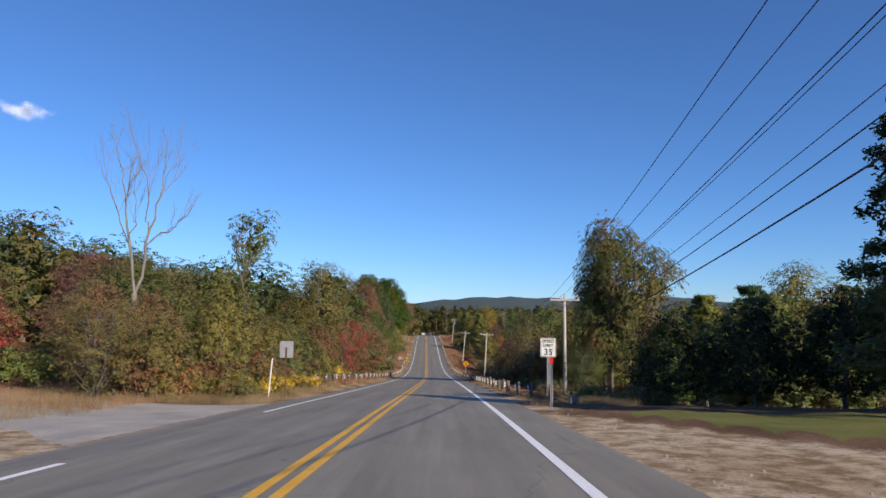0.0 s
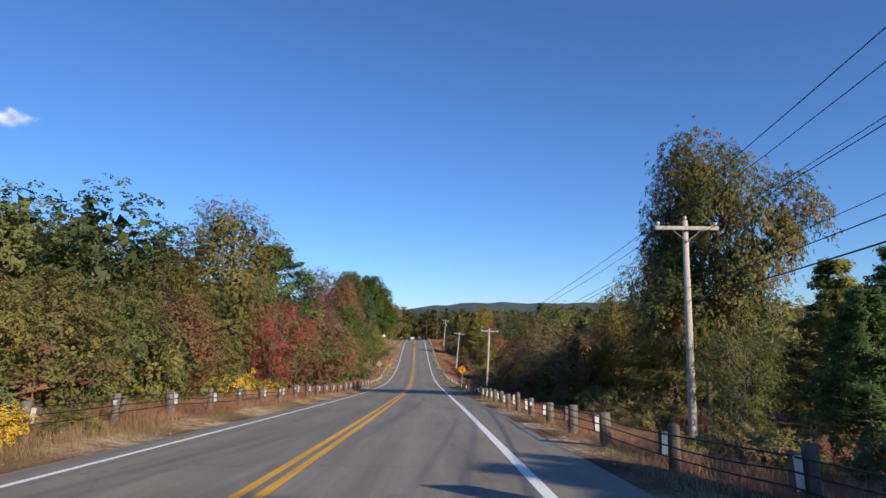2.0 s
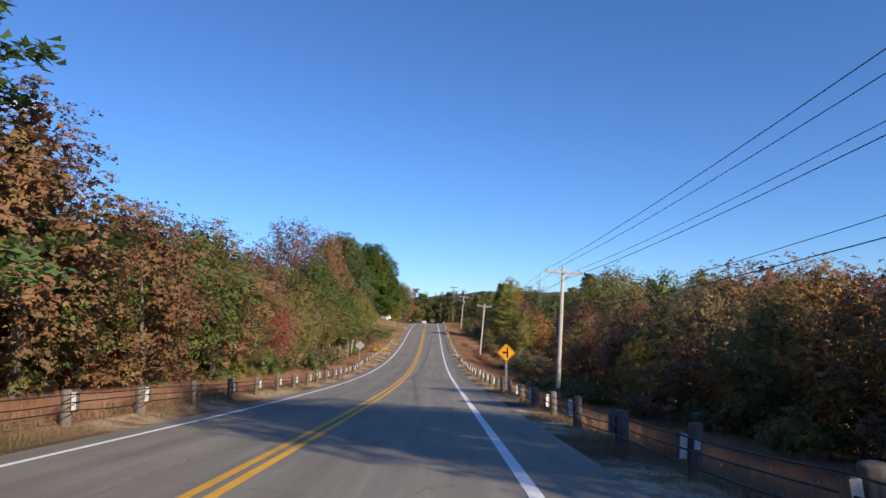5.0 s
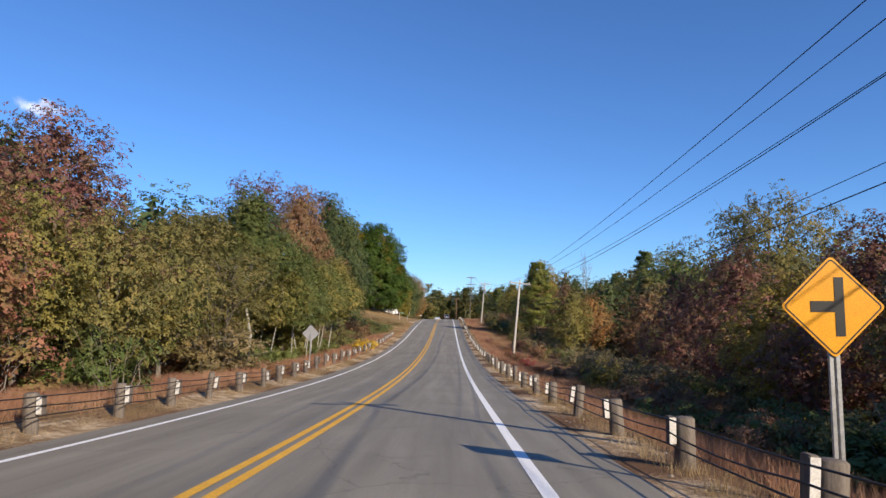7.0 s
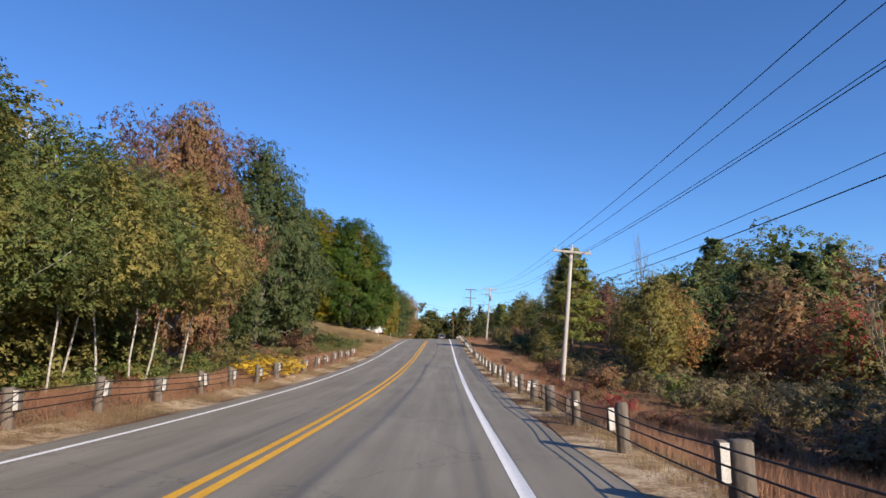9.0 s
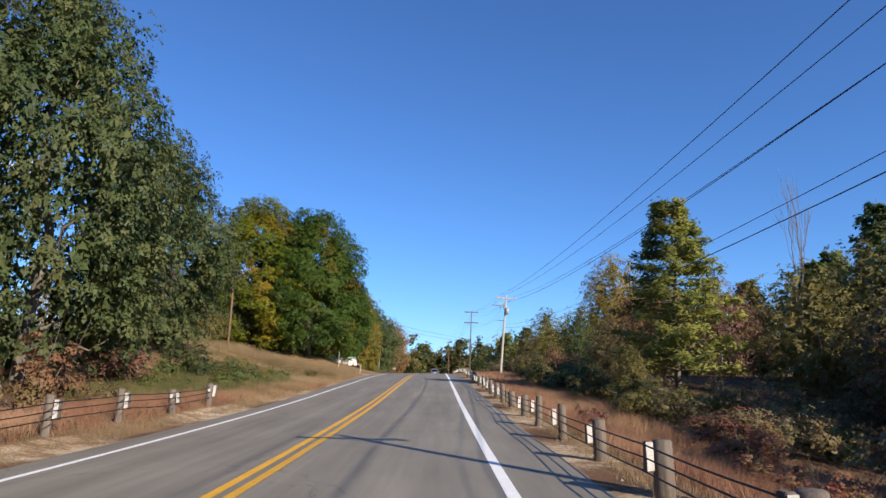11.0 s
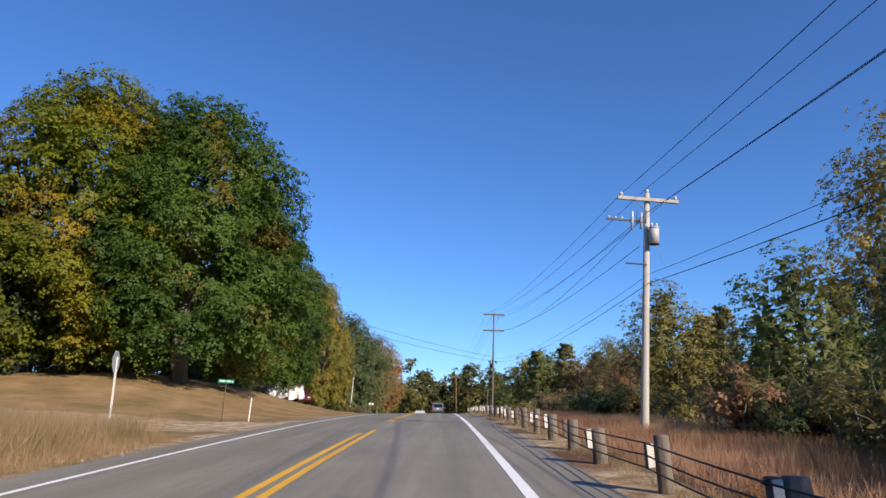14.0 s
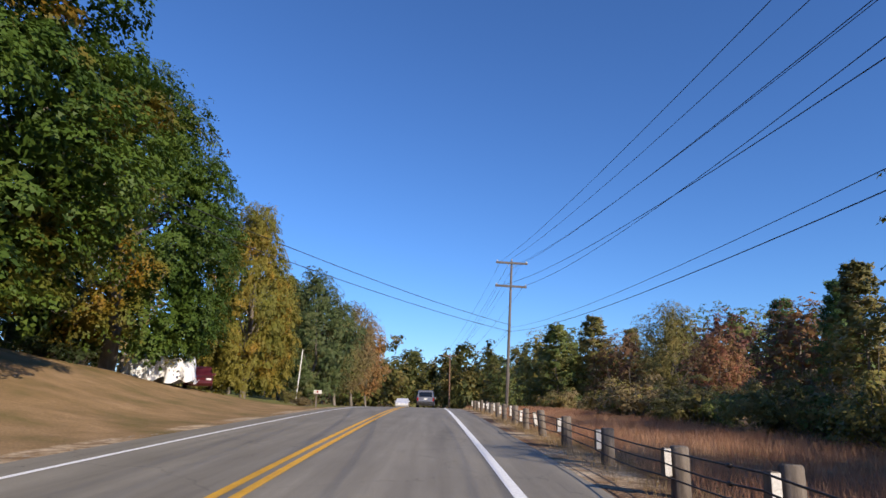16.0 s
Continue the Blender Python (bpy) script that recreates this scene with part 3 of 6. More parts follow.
def broadleaf(seed, shape, leaves, size, lobe_count, spread=0.5, base=0.25, stems=1, bark=BARK, flat=0.7, limb=0.06, every=3, sides=3, full=1.0, girth=0.2, wrap=0.6, sprigs=0.16, heart=1.9, core=0.16):
    """A tree 10 m tall: trunk with limbs, and a crown of many small lobes. shape: the crown's half width, from its foot to its top."""
    rs = np.random.default_rng(seed)
    lobes, lines = [], []
    for s in range(stems):
        lean = rs.normal(size=2) * (0.2 if stems == 1 else 0.8)
        top = (lean[0], lean[1], 8.4)
        lines.append(crooked(rs, (rs.normal() * 0.25 * (stems > 1), rs.normal() * 0.25 * (stems > 1), -0.3), top, girth / math.sqrt(stems), 0.025, 6, 0.02))
    bulge = [(rs.uniform(0, 2 * math.pi), rs.uniform(base, 1), rs.uniform(0.1, 0.32)) for _ in range(7)]
    for k in range(lobe_count):
        h = base + (1 - base) * (k + rs.random()) / lobe_count
        a = k * 2.4 + rs.normal() * 0.5
        wide = np.interp(h, np.linspace(base, 1, len(shape)), shape) * 10 * spread
        wide *= 0.86 + sum(w * math.exp(-(((h - q) / 0.16) ** 2)) * max(0, math.cos(a - t)) for t, q, w in bulge)
        q = wide * math.sqrt(rs.uniform(0.1 if full <= 1 else 0.35, 1.0))
        c = np.array([q * math.cos(a), q * math.sin(a), h * 10 * 0.95 + rs.normal() * 0.15])
        r = full * rs.uniform(0.6, 1.15) * (0.5 + 0.34 * wide) * math.sqrt(34 / lobe_count)
        c[2] = min(c[2], 10 - 0.6 * r)
        lobes.append((c, r))
        if k % every:
            continue
        trunk = lines[k % stems]
        z0 = max(base * 6, c[2] - q * 0.8 - 0.8)
        root = trunk[0][0]
        for (p0, _), (p1, _) in zip(trunk, trunk[1:]):
            if p0[2] <= z0 <= p1[2]:
                f = (z0 - p0[2]) / (p1[2] - p0[2])
                root = tuple(np.array(p0) + (np.array(p1) - np.array(p0)) * f)
        lines.append(crooked(rs, root, c, limb, 0.01, 4, 0.07))
        lines.append(crooked(rs, c * 0.55 + np.array(root) * 0.45, c + rs.normal(size=3) * r * 0.7, limb * 0.45, 0.006, 3, 0.08))
    v, f = tubes(lines[:stems], 7)
    v2, f2 = tubes(lines[stems:], sides)
    f += [tuple(i + len(v) for i in face) for face in f2]
    return mesh_of("trunk", v + v2, f, bark, True), cards_mesh("crown", lobed(rs, lobes, leaves, size, flat, core, sprigs, wrap, heart), LEAF["green"])


def dense(seed, shape, leaves, size, clumps, spread, base, uneven=0.25, girth=0.2, core=0.1, heart=3.0, sprigs=0.14, flat=0.7, bark=BARK, limbs=14, hang=0.0):
    """A full tree 10 m tall: clumps of leaves laid close over an uneven crown, with larger leaves behind them, a trunk and limbs."""
    rs = np.random.default_rng(seed)
    hs = np.linspace(base, 1, 200)
    prof = np.interp(hs, np.linspace(base, 1, len(shape)), shape) * 10 * spread
    cum = np.cumsum(prof + 0.35)
    u = (np.arange(clumps) + rs.random(clumps)) / clumps * cum[-1]
    h = np.interp(u, cum, hs)
    az = np.arange(clumps) * 2.39996 + rs.normal(scale=0.25, size=clumps)
    wide = np.interp(h, hs, prof)
    swell = np.ones(clumps)
    for _ in range(9):
        t, q, w = rs.uniform(0, 2 * math.pi), rs.uniform(base, 1), rs.uniform(0.4, 1.0) * uneven
        swell += (w * np.exp(-(((h - q) / 0.13) ** 2)) * np.clip(np.cos(az - t), 0, 1) ** 2) - w * 0.12
    away = np.stack([np.cos(az), np.sin(az), 0.9 * np.clip((h - 0.45) * 2, -0.15, 1.2)], -1)
    away /= np.linalg.norm(away, axis=1, keepdims=True)
    q = wide * swell * rs.uniform(0.74, 1.0, clumps)
    c = np.stack([q * np.cos(az), q * np.sin(az), h * 9.7 - hang * (1 - h)], -1)
    area = 2 * math.pi * (prof + 0.35).mean() * 10 * (1 - base)
    rc = math.sqrt(area / clumps) * rs.uniform(0.68, 1.08, clumps)
    cards = spray_cards(rs, c, rc, away, leaves, size, flat, core, heart, sprigs)
    trunk = crooked(rs, (0, 0, -0.3), (rs.normal() * 0.25, rs.normal() * 0.25, 8.6), girth, 0.02, 6, 0.02)
    v, f = tubes([trunk], 8)
    lines = []
    for k in rs.choice(clumps, min(limbs, clumps), replace=False):
        e = c[k] * 0.93
        z0 = max(base * 8 + 0.4, e[2] - np.hypot(e[0], e[1]) * 0.75)
        lines.append(crooked(rs, (0, 0, min(z0, 8.0)), e, girth * 0.3, 0.012, 5, 0.06))
    v2, f2 = tubes(lines, 4)
    f += [tuple(i + len(v) for i in face_) for face_ in f2]
    return mesh_of("trunk", v + v2, f, bark, True), cards_mesh("crown", cards, LEAF["green"])


def conifer(seed, leaves, size, width=0.26, droop=0.15, ragged=0.3, bark=BARK):
    rs = np.random.default_rng(seed)
    lines = [crooked(rs, (0, 0, -0.3), (rs.normal() * 0.1, rs.normal() * 0.1, 9.9), 0.17, 0.015, 7, 0.008)]
    centres, normals, faces = [], [], []
    whorls = 19
    per = leaves // (whorls * 6)
    for w in range(whorls):
        z = 1.8 + 7.9 * (w + rs.uniform(-0.3, 0.3)) / whorls
        for k in range(6):
            a = 2 * math.pi * (k + rs.random()) / 6 + w
            long = 10 * width * (1 - (z - 1) / 9.4) ** 0.75 * rs.uniform(1 - ragged, 1 + ragged * 0.5) + 0.15
            d = np.array([math.cos(a), math.sin(a), 0])
            tip = np.array([0, 0, z]) + d * long + np.array([0, 0, long * (0.28 - droop * 2 * rs.random())])
            lines.append(crooked(rs, (0, 0, z), tip, 0.035, 0.006, 3, 0.03))
            t = np.sqrt(rs.uniform(0.05, 1.05, per))
            side = np.array([-d[1], d[0], 0])
            sp = rs.normal(size=per) * 0.16 * long * (1.15 - t)+ rs.normal(size=per) * 0.08
            p = np.array([0, 0, z]) + t[:, None] * (tip - np.array([0, 0, z])) + sp[:, None] * side + rs.normal(size=(per, 3)) * np.array([0.07, 0.07, 0.12])
            centres.append(p)
            faces.append(d * (0.35 + 0.75 * t[:, None]) + np.array([0, 0, 0.5]) + 0.5 * (sp / (0.16 * long + 0.08))[:, None] * side)
            normals.append(np.tile([0, 0, 1.0], (per, 1)) + rs.normal(size=(per, 3)) * 0.5 + d * 0.35)
    v, f = tubes(lines, 3)
    return mesh_of("trunk", v, f, bark, True), cards_mesh("crown", leaf_cards(np.concatenate(centres), np.concatenate(normals), size, rs, 0.45, np.concatenate(faces)), LEAF["pine green"])


def shrub(seed, leaves, size, lobe_count=14, tall=0.8):
    """A bush 2 m tall and about 2.4 m wide: stems from the ground, leaves in lobes."""
    rs = np.random.default_rng(seed)
    lobes, lines = [], []
    for k in range(lobe_count):
        a, q = rs.uniform(0, 2 * math.pi), 0.95 * math.sqrt(rs.random())
        c = np.array([q * math.cos(a), q * math.sin(a), rs.uniform(0.14, 1.48) * (1.15 - 0.35 * q)])
        r = rs.uniform(0.24, 0.46)
        lobes.append((c, r))
        foot = (c[0] * 0.3, c[1] * 0.3, -0.1)
        lines.append(crooked(rs, foot, c, 0.022, 0.006, 4, 0.06))
        for _ in range(1):
            lines.append(crooked(rs, c * 0.7, c + rs.normal(size=3) * 0.3 + np.array([0, 0, 0.25 * tall]), 0.01, 0.003, 3, 0.05))
    v, f = tubes(lines, 3)
    return mesh_of("trunk", v, f, BARK, True), cards_mesh("foliage", lobed(rs, lobes, leaves, size), LEAF["olive"])


def bare(seed, stems, bark, depth=4, open_angle=0.42, fork=0.0):
    """A leafless tree 10 m tall, forking again and again."""
    rs = np.random.default_rng(seed)
    lines = []

    def grow(p, way, long, r, level):
        end = p + way * long
        lines.append(crooked(rs, p, end, r, r * 0.62, 5, 0.05))
        if level == 0:
            return
        for k in range(3 if level > 1 else 4):
            side = rs.normal(size=3)
            d = way + side * open_angle * (0.55 if k == 0 else 1.0) + np.array([0, 0, 0.22])
            at = p + way * long * (1.0 if k == 0 else rs.uniform(0.45, 0.95))
            grow(at, d / np.linalg.norm(d), long * rs.uniform(0.55, 0.78), r * (0.6 if k == 0 else 0.42), level - 1)

    if fork:
        lines.append(crooked(rs, (0, 0, -0.3), (0, 0, fork), 0.15, 0.12, 4, 0.01))
    for s in range(stems):
        a = math.pi * s + 0.2
        d = np.array([0.2 * math.cos(a), 0.2 * math.sin(a), 1]) if stems > 1 else np.array([0.03, 0.02, 1])
        grow(np.array([0, 0, fork - 0.3 * (fork == 0)]), d / np.linalg.norm(d), 2.7 if fork else 3.9, 0.085 if fork else 0.13, depth)
    v, f = tubes(lines, 5)
    return mesh_of("branches", v, f, bark, True)


OVAL = (0.25, 0.62, 0.8, 0.82, 0.72, 0.5, 0.12)
BROAD = (0.5, 0.85, 0.95, 0.9, 0.8, 0.55, 0.15)
SPIRE = (0.3, 0.5, 0.5, 0.45, 0.36, 0.25, 0.06)
HIGH = (0.15, 0.3, 0.6, 0.85, 0.95, 0.8, 0.25)
EGG = (0.6, 0.85, 1.0, 0.95, 0.82, 0.6, 0.2)
KINDS = {
    "oval": dense(11, OVAL, 17000, 0.125, 95, 0.42, 0.17, 0.42, core=0.16, heart=2.1),
    "broad": dense(12, BROAD, 18500, 0.125, 105, 0.46, 0.17, 0.42, core=0.16, heart=2.1),
    "slim": dense(13, SPIRE, 13500, 0.12, 80, 0.5, 0.17, 0.42, core=0.16, heart=2.1),
    "high": broadleaf(14, HIGH, 26000, 0.082, 86, 0.44, 0.3, flat=0.6),
    "thin": broadleaf(15, (0.4, 0.6, 0.7, 0.8, 0.85, 0.75, 0.4), 46000, 0.06, 150, 0.4, 0.14, 5, girth=0.12, every=4, sprigs=0.22, full=1.25),
    "birch": dense(16, (0.3, 0.5, 0.6, 0.56, 0.46, 0.32, 0.1), 21000, 0.075, 120, 0.42, 0.42, 0.5, 0.05, core=0.06, bark=BIRCH_BARK, limbs=14, hang=0.6),
    "young": broadleaf(17, (0.2, 0.4, 0.5, 0.6, 0.6, 0.5, 0.3), 2600, 0.11, 26, 0.2, 0.7, 2, every=1, limb=0.025, girth=0.08, sprigs=0.6, full=0.7),
    "maple": dense(18, (0.84, 0.98, 1.0, 0.92, 0.78, 0.58, 0.26), 140000, 0.08, 240, 0.41, 0.06, 0.3, 0.3, 0.18, 2.0, 0.06, 0.6, limbs=22),
    "egg": dense(24, EGG, 56000, 0.1, 190, 0.42, 0.05, 0.28, flat=0.66, core=0.18, heart=2.2),
    "oak": dense(19, (0.34, 0.6, 0.76, 0.92, 0.95, 0.78, 0.3), 84000, 0.085, 95, 0.46, 0.22, 0.55, core=0.16, heart=2.3, sprigs=0.06, limbs=26),
    "poplar": dense(27, (0.45, 0.75, 0.9, 0.85, 0.68, 0.46, 0.14), 56000, 0.07, 120, 0.32, 0.42, 0.6, 0.115, core=0.12, sprigs=0.14, bark=PALE_BARK, limbs=20),
    "tuft": dense(28, (0.3, 0.55, 0.72, 0.85, 0.85, 0.7, 0.42), 56000, 0.062, 170, 0.33, 0.16, 0.5, 0.13, core=0.12, sprigs=0.3, limbs=24),
    "tall oval": dense(25, OVAL, 38000, 0.078, 150, 0.42, 0.17, 0.45, core=0.16, heart=2.2, limbs=20),
    "tall broad": dense(26, BROAD, 40000, 0.078, 160, 0.46, 0.17, 0.45, core=0.16, heart=2.2, limbs=20),
    "pine": conifer(21, 24000, 0.19, 0.27),
    "spruce": conifer(22, 24000, 0.2, 0.24, 0.3, 0.25),
    "ragged": conifer(23, 22000, 0.2, 0.34, 0.05, 0.5),
}
# the same forms with fewer, larger leaves, for the rows behind
BEHIND = {
    "oval": dense(11, OVAL, 7500, 0.165, 90, 0.42, 0.06, 0.42, limbs=4),
    "broad": dense(12, BROAD, 8000, 0.165, 95, 0.46, 0.06, 0.42, limbs=4),
    "slim": dense(13, SPIRE, 6000, 0.16, 70, 0.5, 0.06, 0.42, limbs=4),
    "high": broadleaf(14, HIGH, 4200, 0.27, 54, 0.44, 0.26, flat=0.6, every=6, heart=2.4),
    "pine": conifer(21, 7000, 0.34, 0.27),
}
SHRUBS = [shrub(31, 3600, 0.07, 20), shrub(32, 3800, 0.066, 24), shrub(33, 3200, 0.07, 17, 1.4)]
FORM = {"oval": "rounded", "poplar": "tall pale-trunked", "tuft": "tall upright-branched", "tall oval": "tall rounded", "tall broad": "tall broad", "broad": "broad", "slim": "slim", "high": "tall open-trunked", "thin": "thin several-stemmed", "birch": "pale-trunked", "young": "sparse young", "maple": "large full", "egg": "tall full", "oak": "large spreading", "pine": "shaggy", "spruce": "dense dark", "ragged": "ragged open"}
first = {}
STANDING = []


def tree(kind, colour, off, y, height, wide=1.0, turn=None, sink=0.15, behind=False, lean=0.0):
    """One tree with its trunk and crown; trees of a kind share their meshes."""
    if height > 10.5 and not behind and "tall " + kind in KINDS:
        kind = "tall " + kind
    trunk_me, crown_me = (BEHIND if behind and kind in BEHIND else KINDS)[kind]
    conif = kind in ("pine", "spruce", "ragged")
    if conif and colour not in ("green", "dark green", "pine green", "lit pine", "bright green", "olive"):
        colour = "pine green"
    STANDING.append((off, y))
    x, yy, z = spot(off, y, sink)
    k = height / 10
    m = pose(x, yy, z, 0, lean, 0) @ pose(0, 0, 0, 0, 0, rng.uniform(0, 360) if turn is None else turn) @ Matrix.Diagonal((k * wide, k * wide, k, 1))
    name = "pine_tree" if conif else "birch_tree" if kind == "birch" else "maple_tree" if "maple" in colour else "tree"
    ob = thing(name, f"{FORM[kind]} {'pine' if conif else 'tree'} with {colour} {'needles' if conif else 'autumn leaves'} beside the road", "tree", m, "roadside trees")
    part("trunk", trunk_me, ob)
    crown = part("crown", crown_me, ob)
    crown.material_slots[0].link = "OBJECT"
    crown.material_slots[0].material = LEAF[colour]
    return ob


def bush(colour, off, y, height, wide=1.0, kind=None):
    stems_me, leaves_me = SHRUBS[int(rng.integers(3)) if kind is None else kind]
    k = height / 2
    x, yy, z = spot(off, y, 0.05)
    ob = thing("bush", f"leafy {colour} bush at the edge of the woods", "bush", pose(x, yy, z, 0, 0, rng.uniform(0, 360)) @ Matrix.Diagonal((k * wide, k * wide, k, 1)), "roadside bushes")
    part("trunk", stems_me, ob)
    leaves = part("foliage", leaves_me, ob)
    leaves.material_slots[0].link = "OBJECT"
    leaves.material_slots[0].material = LEAF[colour]
    return ob


# the trees that stand out, left of the road
for row in (
    ("young", "green", -10.6, 41, 11.6, 0.85),
    ("oval", "yellow-green", -11.5, 39.5, 7, 0.9),
    ("oval", "red", -12.4, 31.5, 4.9, 1.0),
    ("oval", "green", -13.4, 35, 5.6, 0.9),
    ("oval", "olive", -14.6, 41, 6.4, 0.9),
    ("oval", "crimson", -19.6, 30.5, 4.2, 1.0),
    ("oval", "crimson", -13.6, 30.5, 3.2, 1.0),
    ("oval", "red", -15.5, 33, 5.2, 1.0),
    ("oval", "brown", -17.5, 36, 5.8, 1.0),
    ("oval", "green", -19, 41, 7, 1.0),
    ("broad", "olive", -22, 46, 8, 1.0),
    ("oval", "olive", -23, 34, 6.5, 1.1),
    ("oval", "red", -27, 38, 7.2, 1.1),
    ("broad", "green", -31, 37, 8, 1.1),
    ("oval", "russet", -19.8, 29.5, 5, 1.1),
    ("oval", "dark green", -36, 42, 9.5, 1.1),
    ("tuft", "olive", -11.2, 69, 12.4, 1.0),
    ("thin", "yellow-green", -14.2, 66, 8, 1.0),
    ("thin", "crimson", -9.4, 74.5, 7.2, 1.0),
    ("oval", "olive", -11.6, 80, 9.0, 0.95),
    ("oval", "green", -9.8, 79, 6.2, 0.8),
    ("thin", "red", -9.6, 84, 7.4, 1.0),
    ("ragged", "bright green", -12.6, 88, 13.8, 1.45),
    ("oval", "red", -9.2, 57, 5.2, 1.0),
    ("oval", "red", -9, 98, 7.5, 1.0),
    ("slim", "russet", -10, 92, 10, 1.2),
    ("slim", "red", -10.4, 110, 9.5, 1.2),
    ("oval", "maroon", -14.2, 132.5, 11.5, 1.0),
    ("oval", "yellow-green", -11.2, 126.5, 7.0, 0.9),
    ("thin", "crimson", -10.0, 118.5, 6.4, 1.1),
    ("oval", "red", -10.4, 122.5, 6.6, 0.9),
    ("thin", "green", -13.2, 121, 9.4, 0.9),
    ("poplar", "green", -12.8, 155, 13.2, 1.0),
    ("slim", "olive", -13, 146, 9.5, 1.2),
    ("high", "maroon", -26, 203, 25, 0.7),
    ("egg", "russet", -16.8, 188, 19.6, 0.58),
    ("egg", "dark green", -16.4, 205, 21.6, 0.72),
    ("egg", "dark green", -17.4, 220.5, 16.4, 0.8),
):
    tree(*row)
for row in (
    ("maple", "maple green", -25.8, 274, 24.2, 0.93, 20),
    ("maple", "full green", -17.4, 275, 23.2, 1.0, 100),
    ("maple", "full green", -17.6, 296, 20.5, 0.9, 200),
    ("maple", "maple orange", -13.4, 311, 17.0, 0.62, 300),
    # the next two have darker leaf colours that stand in for shade here
    ("oval", "dark green", -31, 263, 14, 1.0),
    ("oval", "maroon", -30.5, 252, 12, 1.0),
    ("broad", "olive", -36, 254, 12, 1.0),
    ("broad", "olive", -21.2, 242, 4.6, 1.2),
    ("egg", "dark green", -14.2, 345, 18.5, 0.8),
    ("oval", "olive", -13.2, 362, 17, 0.85),
    ("oval", "brown", -13.0, 383, 20.5, 0.75),
    ("oval", "orange", -12.0, 400, 20, 0.7),
    ("broad", "dark green", -22, 375, 22, 0.8),
):
    tree(*row)
for off, y, height, lean in ((-10.2, 157.5, 7.6, 5), (-9.9, 158.5, 7.4, -6), (-9.4, 160.0, 7.8, 4), (-10.2, 161.8, 8.6, 11), (-9.7, 163.2, 9.4, -3), (-9.5, 165.4, 9.0, 2), (-10.0, 167.6, 9.8, 10), (-9.6, 170.2, 9.2, 8), (-11.4, 156.4, 8.0, 7)):
    tree("birch", "yellow-green" if lean > 5 else "green", off, y, height, 1.0, lean=lean)
# and right of it
for row in (
    ("spruce", "dark green", 15.6, 18.0, 10.2, 1.0),
    # the eight spruces from here are added, mostly out of view, to cast shade
    ("spruce", "dark green", 23, 18.5, 12.4, 1.0),
    ("spruce", "dark green", 27.5, 19, 11.5, 1.1),
    ("spruce", "dark green", 32, 18, 13, 1.1),
    ("spruce", "dark green", 19.6, 20.5, 10.5, 1.2),
    ("spruce", "dark green", 25, 22.5, 12, 1.2),
    ("spruce", "dark green", 30, 23.5, 13, 1.2),
    ("spruce", "dark green", 36, 22, 13.5, 1.2),
    ("spruce", "dark green", 33.5, 27.5, 12.5, 1.2),
    # four low trees in shadow, their leaf colour darkened to stand for it
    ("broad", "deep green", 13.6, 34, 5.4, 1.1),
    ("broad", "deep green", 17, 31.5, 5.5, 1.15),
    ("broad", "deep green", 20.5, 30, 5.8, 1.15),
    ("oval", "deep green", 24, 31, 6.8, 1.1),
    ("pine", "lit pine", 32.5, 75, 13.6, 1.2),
    ("pine", "bright green", 38.5, 76, 15, 1.2),
    ("oval", "yellow-green", 43, 74, 17, 0.9),
    ("oak", "brownish green", 19.9, 69, 19.3, 0.62),
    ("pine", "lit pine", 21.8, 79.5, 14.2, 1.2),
    ("oval", "yellow-green", 19.4, 88, 12, 0.66),
    ("oval", "olive", 23.2, 87.5, 16.4, 0.66),
    ("oval", "orange", 17.0, 95.5, 6.4, 1.0),
    ("oval", "red", 14.6, 104, 4.5, 1.0),
    ("oval", "red", 20.2, 106.5, 8.4, 0.9),
    ("oval", "golden", 13.6, 109, 4.4, 0.9),
    ("thin", "green", 12.8, 50, 4.8, 0.9),
    ("pine", "lit pine", 24, 60, 8.4, 1.2),
    ("pine", "bright green", 19.8, 53.5, 7.6, 1.2),
    ("oval", "crimson", 16.4, 121, 5.6, 0.9),
    ("oval", "russet", 20, 111, 9.5, 0.9),
    ("oval", "orange", 18.8, 101, 8.2, 0.9),
    ("oval", "crimson", 24, 104, 8.5, 0.7),
    ("high", "olive", 23, 147, 15, 0.75),
    ("broad", "olive", 17.5, 124, 9, 0.8),
    ("oval", "maroon", 18, 141, 9, 0.9),
    ("broad", "maroon", 18.5, 150, 8.5, 0.9),
    ("broad", "maroon", 19, 131, 9, 0.9),
    ("oval", "crimson", 28.2, 182, 7.6, 0.95),
    ("oval", "yellow-green", 17.5, 187, 9, 0.9),
    ("oval", "orange", 22, 196, 9, 1.0),
    ("oval", "golden", 23.3, 251.2, 14.5, 0.95),
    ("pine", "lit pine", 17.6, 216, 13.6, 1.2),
    ("oval", "russet", 21.5, 230, 9, 0.9),
    ("oval", "red", 20.5, 236, 8, 0.8),
    ("broad", "maroon", 24, 225, 9, 0.8),
    ("oval", "olive", 13.6, 213, 3.6, 0.9),
    ("oval", "dark green", 17.5, 245, 7, 0.9),
    ("oval", "brown", 16.5, 228, 5.6, 1.0),
    ("slim", "yellow-green", 19, 273, 10, 1.3),
    ("oval", "olive", 28, 325, 12, 1.0),
    ("oval", "red", 24, 305, 6.5, 1.0),
    ("pine", "bright green", 35, 307, 11.5, 0.9),
    ("pine", "pine green", 39, 312, 12, 1.1),
    ("pine", "bright green", 43, 330, 14, 1.0),
):
    tree(*row)


